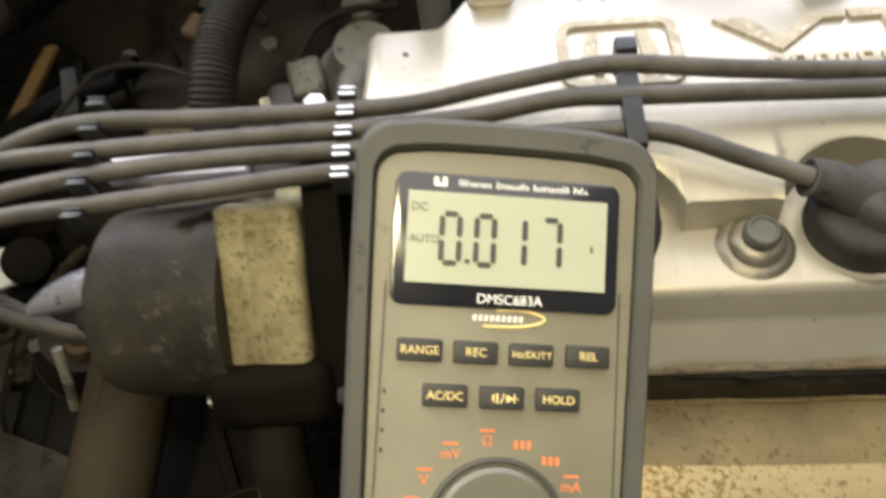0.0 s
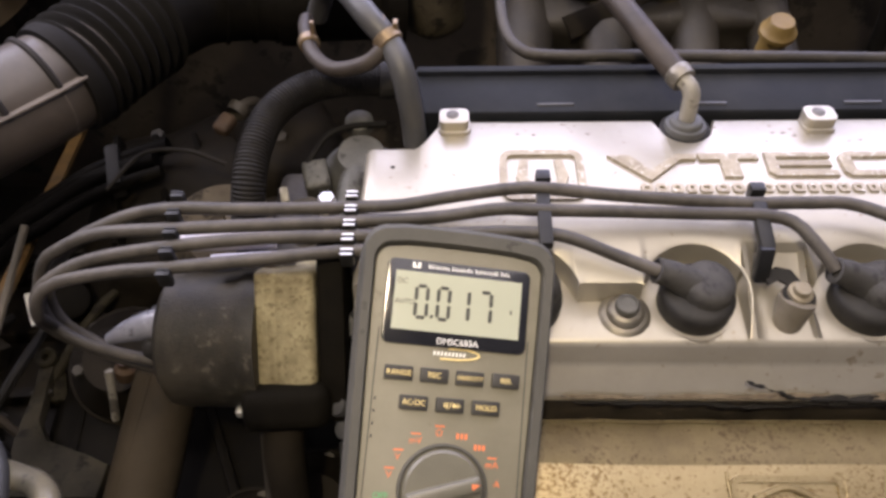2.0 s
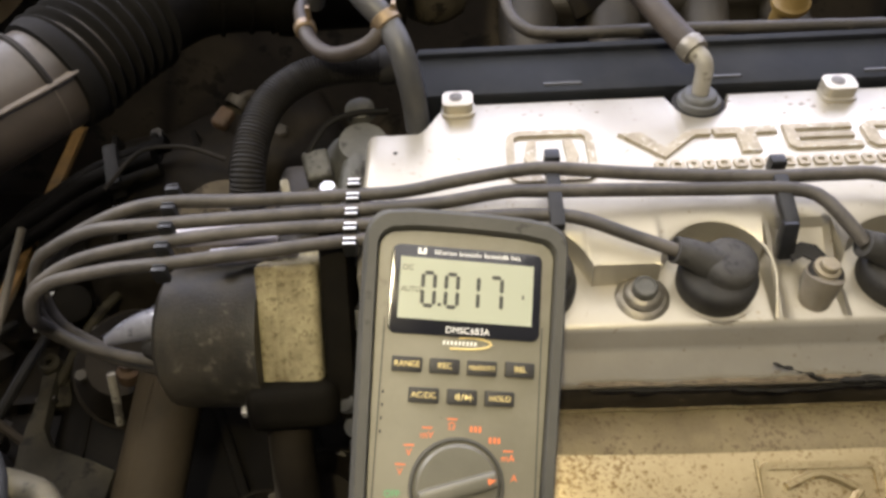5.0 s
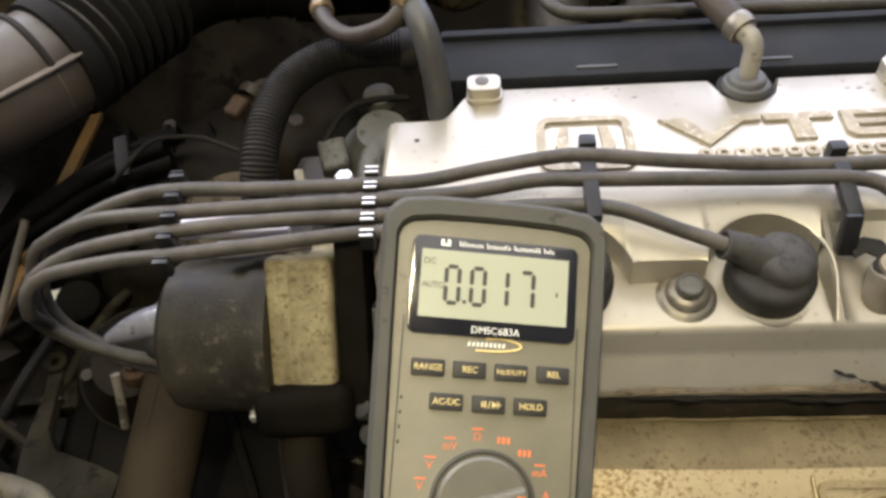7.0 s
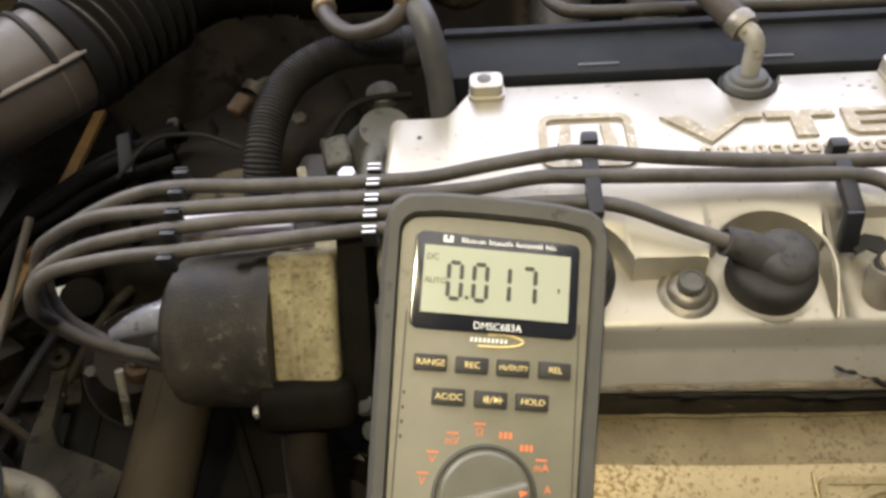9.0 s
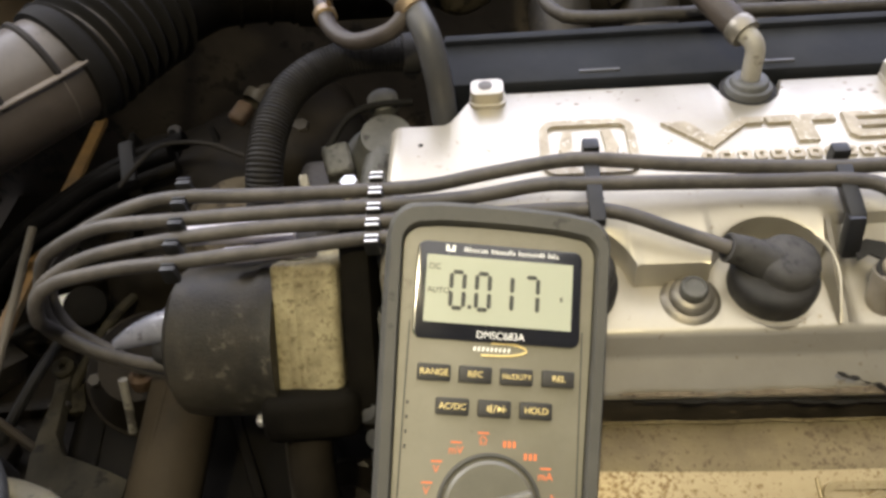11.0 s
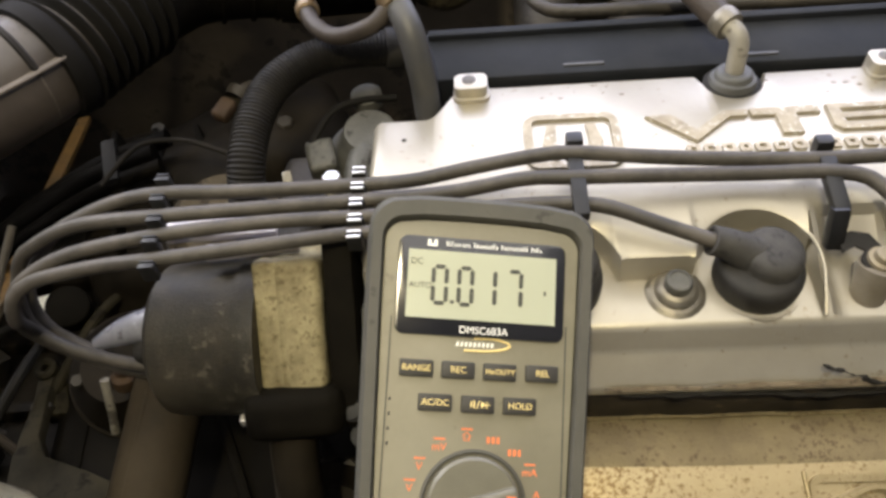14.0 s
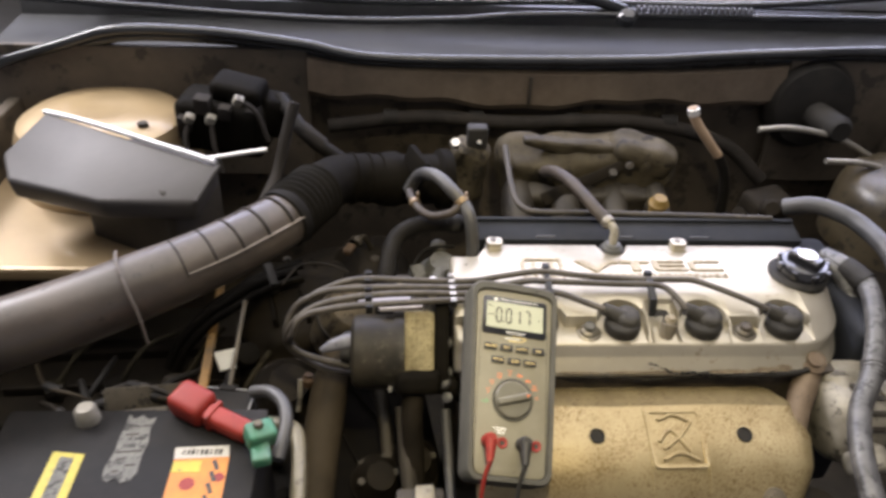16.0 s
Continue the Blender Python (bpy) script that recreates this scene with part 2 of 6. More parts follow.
BATTERY = mat("battery_case_plastic", (0.008, 0.008, 0.008), (0.016, 0.015, 0.014), 0.65, 0.0, 20, 0.15, dust=(0.032, 0.028, 0.024), dust_amount=0.4, spec=0.2)
RED = mat("red_terminal_rubber", (0.175, 0.0145, 0.010), (0.26, 0.028, 0.018), 0.5, 0.0, 30, 0.2, (0.12, 0.016, 0.011), 70, 0.6, spec=0.35)
GREEN = mat("green_clamp_plastic", (0.012, 0.10, 0.052), (0.03, 0.17, 0.095), 0.5, 0.0, 40, 0.3, dust=(0.12, 0.145, 0.12), dust_amount=0.4)
# dark tone and blotches hold both dirt and the shade on the stick
TAN = mat("tan_stick_wood", (0.060, 0.042, 0.018), (0.31, 0.165, 0.040), 0.6, 0.0, 14, 0.3, (0.045, 0.030, 0.014), 60, 0.57, patch=9)
TANHOSE = mat("heat_browned_hose", (0.28, 0.19, 0.12), (0.38, 0.28, 0.19), 0.6, 0.0, 30, 0.2)
YELLOW = mat("ochre_cap_plastic", (0.135, 0.085, 0.020), (0.20, 0.13, 0.034), 0.55, 0.0, 40, 0.2)
CREAM = mat("cream_coated_pipe", (0.15, 0.135, 0.095), (0.25, 0.225, 0.16), 0.35, 0.15, 30, 0.15, (0.07, 0.06, 0.042), 70, 0.58)
HOLSTER = mat("meter_holster_rubber", (0.050, 0.049, 0.041), (0.076, 0.073, 0.060), 0.62, 0.0, 25, 0.2, (0.036, 0.034, 0.028), 60, 0.62, (0.095, 0.089, 0.071), 0.4, spec=0.35)
FACE = mat("meter_face_plastic", (0.160, 0.149, 0.104), (0.205, 0.190, 0.136), 0.5, 0.0, 30, 0.15, (0.115, 0.104, 0.070), 70, 0.64, (0.125, 0.113, 0.076), 0.55)
BEZEL = mat("meter_black_gloss", (0.008, 0.008, 0.010), (0.015, 0.015, 0.017), 0.15, 0.0, 20, 0.0, coat=0.4)
LCD = mat("liquid_crystal_grey", (0.335, 0.352, 0.258), (0.375, 0.392, 0.292), 0.35, 0.0, 6, 0.0)
SEGMENT = mat("dark_lcd_segment", (0.035, 0.038, 0.030), (0.045, 0.048, 0.040), 0.4, 0.0, 20, 0.0)
BUTTON = mat("black_button_rubber", (0.016, 0.015, 0.013), (0.028, 0.026, 0.022), 0.55, 0.0, 40, 0.15)
INKYELLOW = mat("yellow_ink", (0.75, 0.58, 0.22), (0.80, 0.64, 0.28), 0.6, 0.0, 40, 0.0)
INKWHITE = mat("white_ink", (0.78, 0.78, 0.72), (0.84, 0.84, 0.78), 0.6, 0.0, 40, 0.0)
INKORANGE = mat("orange_ink", (0.72, 0.16, 0.05), (0.80, 0.22, 0.08), 0.6, 0.0, 40, 0.0)
INKGREEN = mat("green_ink", (0.06, 0.36, 0.14), (0.09, 0.44, 0.19), 0.6, 0.0, 40, 0.0)
GLINTGREY = mat("glint_grey", (0.30, 0.31, 0.31), (0.42, 0.43, 0.42), 0.6, 0.0, 60, 0.0)
LABELORANGE = mat("orange_label_paper", (0.44, 0.135, 0.006), (0.50, 0.20, 0.012), 0.5, 0.0, 60, 0.1, (0.25, 0.09, 0.01), 130, 0.62)
LABELYELLOW = mat("yellow_label_paper", (0.36, 0.30, 0.014), (0.44, 0.37, 0.03), 0.5, 0.0, 60, 0.1, (0.15, 0.13, 0.03), 130, 0.6)
PAPERGREY = mat("scuffed_grey_paper", (0.085, 0.083, 0.070), (0.17, 0.166, 0.142), 0.7, 0.0, 70, 0.3, (0.022, 0.021, 0.018), 110, 0.535, patch=40)
PAPERWHITE = mat("dirty_white_paper", (0.36, 0.34, 0.28), (0.44, 0.42, 0.36), 0.6, 0.0, 60, 0.1, (0.2, 0.18, 0.14), 140, 0.62)
PLASTER = mat("garage_plaster", (0.55, 0.55, 0.53), (0.66, 0.66, 0.64), 0.9, 0.0, 3, 0.2)
CONCRETE = mat("garage_concrete", (0.16, 0.155, 0.15), (0.24, 0.235, 0.225), 0.8, 0.0, 3, 0.4)
glass = bpy.data.materials.new("clear_glass")
glass.use_nodes = True
glass.node_tree.nodes["Principled BSDF"].inputs["Transmission Weight"].default_value = 1.0
glass.node_tree.nodes["Principled BSDF"].inputs["Roughness"].default_value = 0.04
glass.node_tree.nodes["Principled BSDF"].inputs["IOR"].default_value = 1.45


# ---- shape helpers ----
def finish(bm, name, material, smooth=True):
    bmesh.ops.recalc_face_normals(bm, faces=bm.faces[:])
    me = bpy.data.meshes.new(name)
    bm.to_mesh(me)
    bm.free()
    if smooth:
        me.shade_smooth()
        me.set_sharp_from_angle(angle=radians(38))
    me.materials.append(material)
    return me


def part(name, bm, material, parent=None, label="", smooth=True):
    ob = new(name, finish(bm, name, material, smooth))
    if parent is not None:
        ob.parent = parent
    if label:
        ob["label"] = label
    return ob


def thing(name, label, category, group="", kind=""):
    return tagged(new(name), label, category, group, kind)


def box(size, at=(0, 0, 0), bevel=0.0, turn=(0, 0, 0), bm=None, segs=2):
    one = bmesh.new()
    bmesh.ops.create_cube(one, size=1)
    bmesh.ops.scale(one, vec=size, verts=one.verts)
    if bevel:
        bmesh.ops.bevel(one, geom=one.edges[:], offset=bevel, segments=segs, affect="EDGES", profile=0.6)
    one.transform(pose(*at, *turn))
    return merged(bm, one)


def merged(bm, one):
    if bm is None:
        return one
    me = bpy.data.meshes.new("scratch")
    one.to_mesh(me)
    one.free()
    bm.from_mesh(me)
    bpy.data.meshes.remove(me)
    return bm


def axis_matrix(at, way):
    """A frame at a point whose z points along way."""
    return Matrix.Translation(at) @ Vector(way).to_track_quat("Z", "Y").to_matrix().to_4x4()


def lathe(profile, at=(0, 0, 0), way=(0, 0, 1), n=28, bm=None):
    """A turned body: (radius, height) pairs from bottom to top round an axis."""
    one = bmesh.new()
    rings = []
    for r, h in profile:
        if r < 1e-6:
            rings.append([one.verts.new((0, 0, h))])
        else:
            rings.append([one.verts.new((r * math.cos(2 * math.pi * i / n), r * math.sin(2 * math.pi * i / n), h)) for i in range(n)])
    for a, b in zip(rings, rings[1:]):
        for i in range(n):
            j = (i + 1) % n
            if len(a) == 1 and len(b) == 1:
                continue
            if len(a) == 1:
                one.faces.new((a[0], b[i], b[j]))
            elif len(b) == 1:
                one.faces.new((a[i], a[j], b[0]))
            else:
                one.faces.new((a[i], a[j], b[j], b[i]))
    one.transform(axis_matrix(at, way))
    return merged(bm, one)


def spline(pts, step=0.006):
    """A smooth line through the given points."""
    p = [Vector(q) for q in pts]
    p = [p[0] * 2 - p[1]] + p + [p[-1] * 2 - p[-2]]
    out = []
    for a, b, c, d in zip(p, p[1:], p[2:], p[3:]):
        k = max(2, int((c - b).length / step))
        for i in range(k):
            t = i / k
            out.append(0.5 * (2 * b + (c - a) * t + (2 * a - 5 * b + 4 * c - d) * t * t + (3 * b - a - 3 * c + d) * t ** 3))
    out.append(p[-2])
    return out


def sweep(pts, radius, n=12, step=0.006, bm=None):
    """A round hose along a smooth line; radius is a number or a function of the length run and the whole length."""
    line = spline(pts, step)
    one = bmesh.new()
    run, total, rings = 0.0, sum((b - a).length for a, b in zip(line, line[1:])), []
    side = None
    for i, q in enumerate(line):
        way = (line[min(i + 1, len(line) - 1)] - line[max(i - 1, 0)]).normalized()
        if side is None:
            side = way.orthogonal().normalized()
        side = (side - way * side.dot(way)).normalized()
        up = way.cross(side)
        if i:
            run += (q - line[i - 1]).length
        r = radius(run, total) if callable(radius) else radius
        rings.append([one.verts.new(q + (side * math.cos(2 * math.pi * k / n) + up * math.sin(2 * math.pi * k / n)) * r) for k in range(n)])
    for a, b in zip(rings, rings[1:]):
        for k in range(n):
            one.faces.new((a[k], a[(k + 1) % n], b[(k + 1) % n], b[k]))
    one.faces.new(rings[0][::-1])
    one.faces.new(rings[-1])
    return merged(bm, one)


def slab(outline, depth, bm=None, m=None, bevel=0.0):
    """A plate: a flat outline in x, y extruded up by depth, then placed by m."""
    one = bmesh.new()
    face = one.faces.new([one.verts.new((x, y, 0)) for x, y in outline])
    got = bmesh.ops.extrude_face_region(one, geom=[face])
    bmesh.ops.translate(one, vec=(0, 0, depth), verts=[v for v in got["geom"] if isinstance(v, bmesh.types.BMVert)])
    if bevel:
        edges = [e for e in one.edges if all(v.co.z > depth * 0.9 for v in e.verts)]
        bmesh.ops.bevel(one, geom=edges, offset=bevel, segments=2, affect="EDGES", profile=0.6)
    if m is not None:
        one.transform(m)
    return merged(bm, one)


def rounded(w, h, r, k=5, cx=0.0, cy=0.0):
    """The outline of a rectangle with round corners."""
    pts = []
    for ax, ay, a0 in ((w / 2 - r, h / 2 - r, 0), (-w / 2 + r, h / 2 - r, 90), (-w / 2 + r, -h / 2 + r, 180), (w / 2 - r, -h / 2 + r, 270)):
        pts += [(cx + ax + r * math.cos(radians(a0 + 90 * i / k)), cy + ay + r * math.sin(radians(a0 + 90 * i / k))) for i in range(k + 1)]
    return pts


def frame_plate(w, h, r, rim, depth, m=None, bm=None):
    """A flat ring with round corners."""
    one = bmesh.new()
    outer, inner = rounded(w, h, r), rounded(w - 2 * rim, h - 2 * rim, max(r - rim, 0.0004))
    rows = [[one.verts.new((x, y, z)) for x, y in line] for line, z in ((outer, 0), (outer, depth), (inner, depth), (inner, 0))]
    k = len(outer)
    for a, b in zip(rows, rows[1:] + rows[:1]):
        for i in range(k):
            one.faces.new((a[i], a[(i + 1) % k], b[(i + 1) % k], b[i]))
    if m is not None:
        one.transform(m)
    return merged(bm, one)


def lettering(text, size, m, material, parent, name="lettering", label=""):
    """Printed words as a thin mesh, centred on m."""
    curve = bpy.data.curves.new("words", "FONT")
    curve.body, curve.size, curve.align_x, curve.align_y, curve.extrude = text, size, "CENTER", "CENTER", 0.00008
    temp = new("words", curve)
    bpy.context.view_layer.update()
    me = bpy.data.meshes.new_from_object(temp.evaluated_get(bpy.context.evaluated_depsgraph_get()))
    bpy.data.objects.remove(temp)
    bpy.data.curves.remove(curve)
    me.transform(m)
    me.materials.clear()
    me.materials.append(material)
    ob = new(name, me)
    ob.parent = parent
    if label:
        ob["label"] = label
    return ob


def lumpy(size, at, turn=(0, 0, 0), amount=0.004, scale=30.0, cuts=9, seed=0.0, bm=None):
    """An uneven casting: a rounded block whose skin bulges and sinks."""
    one = bmesh.new()
    bmesh.ops.create_cube(one, size=1)
    bmesh.ops.subdivide_edges(one, edges=one.edges[:], cuts=cuts, use_grid_fill=True)
    half = min(size) * 0.5
    for v in one.verts:
        p = Vector((v.co.x * size[0], v.co.y * size[1], v.co.z * size[2]))
        inner = Vector([max(-(a / 2 - half * 0.7), min(a / 2 - half * 0.7, c)) for a, c in zip(size, p)])
        out = (p - inner).normalized()
        p = inner + out * half * 0.7
        v.co = p + out * amount * noise.noise(p * scale + Vector((seed, seed * 0.7, 0.0))) * 2
    one.transform(pose(*at, *turn))
    return merged(bm, one)


def hexnut(r, h, at, way=(0, 0, 1), bm=None):
    return lathe([(0, 0), (r, 0), (r, h * 0.85), (r * 0.85, h), (0, h)], at, way, 6, bm)


# ---- setting: garage and engine bay ----
def structure(name, bm, material, label, category):
    return tagged(part(name, bm, material, None, "", False), label, category, "", "structure")


structure("floor", box((9, 9, 0.1), (0, 0.5, -0.05)), CONCRETE, "grey concrete garage floor under the car", "floor")
structure("ceiling", box((9, 9, 0.1), (0, 0.5, 2.85)), PLASTER, "plain pale garage ceiling", "ceiling")
for nm, size, at in (("wall_north", (9, 0.1, 2.8), (0, 5.05, 1.4)), ("wall_south", (9, 0.1, 2.8), (0, -4.05, 1.4)), ("wall_east", (0.1, 9, 2.8), (4.55, 0.5, 1.4)), ("wall_west", (0.1, 9, 2.8), (-4.55, 0.5, 1.4))):
    structure(nm, box(size, at), PLASTER, "plain grey garage wall", "wall")

# engine bay tub
tub = thing("engine_bay", "dark grimy engine bay tub of the car", "engine bay", kind="structure")
part("bay_floor", box((1.5, 1.3, 0.02), (-0.1, -0.1, 0.42)), GRIME, tub, smooth=False)
part("firewall", box((1.7, 0.03, 0.62), (-0.1, 0.445, 0.62), 0.004), FIREWALL, tub, "dark sooty firewall panel", False)
for wide, mid in ((0.52, -0.69), (0.42, 0.555)):
    part("upper_firewall", box((wide, 0.012, 0.22), (mid, 0.409, 0.855), 0.003), FIREWALL, tub, "dusty brown upper firewall", False)
part("front_panel", box((1.5, 0.03, 0.34), (-0.1, -0.56, 0.58), 0.004), GRIME, tub, smooth=False)
part("inner_fender", box((0.02, 1.0, 0.46), (-0.89, -0.06, 0.65), 0.004), FIREWALL, tub, "dark dusty inner fender", False)
part("fender_shelf", box((0.27, 0.36, 0.02), (-0.745, 0.235, 0.79), 0.006), BEIGE, tub, "beige painted fender shelf", False)
part("inner_fender", box((0.02, 1.05, 0.5), (0.56, -0.06, 0.66), 0.004), FIREWALL, tub, smooth=False)


def strut_tower(x, y, z, r, tone, label):
    ob = thing("strut_tower", label, "strut tower", kind="structure")
    part("dome", lathe([(r * 1.06, -0.11), (r * 1.03, -0.07), (r, -0.03), (r * 0.93, -0.008), (r * 0.82, 0), (r * 0.4, 0.010), (r * 0.3, 0.006), (0, 0.005)], (x, y, z), n=40), tone, ob)
    part("bolt", hexnut(0.008, 0.010, (x + r * 0.60, y - r * 0.40, z - 0.002)), GRIME, ob)
    part("bolt", lathe([(0.010, -0.01), (0.010, 0.006), (0.012, 0.008), (0.012, 0.018), (0.007, 0.022), (0, 0.023)], (x - r * 0.1, y - r * 0.70, z), n=16), RUST, ob)
    return ob


strut_tower(-0.725, 0.315, 0.897, 0.125, BEIGE, "beige painted strut tower with dark bolts")
strut_tower(0.498, 0.225, 0.850, 0.105, TOWERTAN, "dusty tan strut tower beside the firewall")


# cowl: beige ledge, rubber seal, black panel, wiper, screen
def cowl():
    ledge = thing("cowl_ledge", "dusty tan painted cowl ledge above the firewall", "cowl ledge", kind="structure")
    line = [(-0.43, 0.952), (-0.41, 0.949), (-0.38, 0.944), (-0.30, 0.937), (-0.08, 0.935), (0.11, 0.938), (0.28, 0.948), (0.34, 0.955)]
    one = bmesh.new()
    rows = []
    for x, z in [(v.x, v.z) for v in spline([(a, 0, b) for a, b in line], 0.02)]:
        sag = 0.006 * math.sin(x * 17) + 0.003 * math.sin(x * 53)
        rows.append([one.verts.new(q) for q in ((x, 0.45, z + 0.006), (x, 0.405, z + 0.004), (x, 0.397, z), (x, 0.393, z - 0.045 + sag), (x, 0.400, z - 0.055 + sag), (x, 0.45, z - 0.06))])
    for a, b in zip(rows, rows[1:]):
        for i in range(5):
            one.faces.new((a[i], b[i], b[i + 1], a[i + 1]))
    one.faces.new(rows[0])
    one.faces.new(rows[-1][::-1])
    part("ledge", one, COWLBEIGE, ledge)
    part("seam_strip", box((0.006, 0.004, 0.05), (-0.077, 0.392, 0.908), 0.001), GRIME, ledge)
    seal = thing("hood_seal", "shiny black rubber hood seal along the cowl", "rubber seal")
    pts = [(-0.92, 0.40, 0.93), (-0.80, 0.40, 0.966), (-0.71, 0.40, 0.991), (-0.58, 0.40, 0.991), (-0.477, 0.40, 0.981), (-0.415, 0.40, 0.972), (-0.362, 0.40, 0.960), (-0.275, 0.40, 0.955), (-0.08, 0.40, 0.957), (0.107, 0.40, 0.962), (0.28, 0.40, 0.974), (0.52, 0.40, 0.984), (0.75, 0.40, 0.97)]
    part("bead", sweep(pts, 0.0085, 14, 0.02), COWL, seal)
    part("lip", sweep([(x, y + 0.014, z - 0.012) for x, y, z in pts], 0.011, 8, 0.03), COWL, seal)
    panel = thing("cowl_panel", "black plastic cowl panel below the windscreen", "cowl panel", kind="structure")
    part("panel", box((1.7, 0.2, 0.02), (-0.1, 0.52, 0.928), 0.006, (4, 0, 0)), COWLDARK, panel)
    part("step", sweep([(-0.95, 0.55, 0.995), (-0.45, 0.55, 0.968), (-0.2, 0.55, 0.972), (0.0, 0.55, 0.985), (0.7, 0.55, 0.99)], 0.006, 10, 0.03), COWL, panel)
    part("rear_lip", box((1.7, 0.012, 0.060), (-0.1, 0.622, 0.945), 0.004, (-14, 0, 0)), COWLDARK, panel, "upright black lip below the glass")
    part("rear_strip", sweep([(-0.9, 0.60, 1.02), (-0.4, 0.60, 0.986), (0.0, 0.60, 0.992), (0.35, 0.60, 0.995), (0.7, 0.60, 1.025)], 0.006, 10, 0.03), COWL, panel)
    for i in range(20):
        part("vent_slat", box((0.004, 0.012, 0.012), (0.125 + i * 0.0105, 0.548, 0.998), 0.001), GREYHOSE, panel)
    screen = thing("windscreen", "dark sloping windscreen glass", "windscreen", kind="structure")
    part("pane", box((1.5, 0.9, 0.006), (-0.1, 0.985, 1.215), 0.0, (30, 0, 0)), glass, screen, smooth=False)
    part("dashboard", box((1.5, 0.5, 0.05), (-0.1, 0.95, 0.90), 0.01), COWL, screen)
    wiper = thing("wiper_arm", "black windscreen wiper arm on its pivot", "wiper")
    part("arm", sweep([(0.105, 0.56, 0.992), (0.06, 0.56, 1.006), (0.0, 0.565, 1.018), (-0.1, 0.575, 1.02)], 0.010, 10, 0.02), COWL, wiper)
    part("pivot", lathe([(0, 0), (0.017, 0), (0.017, 0.014), (0.011, 0.02), (0, 0.021)], (0.105, 0.545, 0.978), (0, -0.5, 1), 20), COWL, wiper)


cowl()

# ---- valve cover ----
BX = (-0.127, -0.033, 0.061, 0.155)
BY = -0.0905


def cover_back(x):
    y = 0.020 if x < -0.193 else 0.0468
    if -0.193 <= x < -0.172:
        t = (x + 0.193) / 0.021
        y = 0.020 + 0.0268 * (t * t * (3 - 2 * t))
    if x > 0.19:
        y -= 0.012 * min(1, (x - 0.19) / 0.05) ** 2
    d = abs(x + 0.0175)
    if d < 0.0178:
        y = min(y, 0.0435 - math.sqrt(0.0178 ** 2 - d * d))
    return y


def cover_front(x):
    y = -0.129
    if x > 0.165:
        t = min(1, (x - 0.165) / 0.075)
        y += 0.085 * (1 - math.sqrt(max(0, 1 - t * t)))
    if x < -0.205:
        t = (-0.205 - x) / 0.018
        y += 0.012 * t * t
    return y


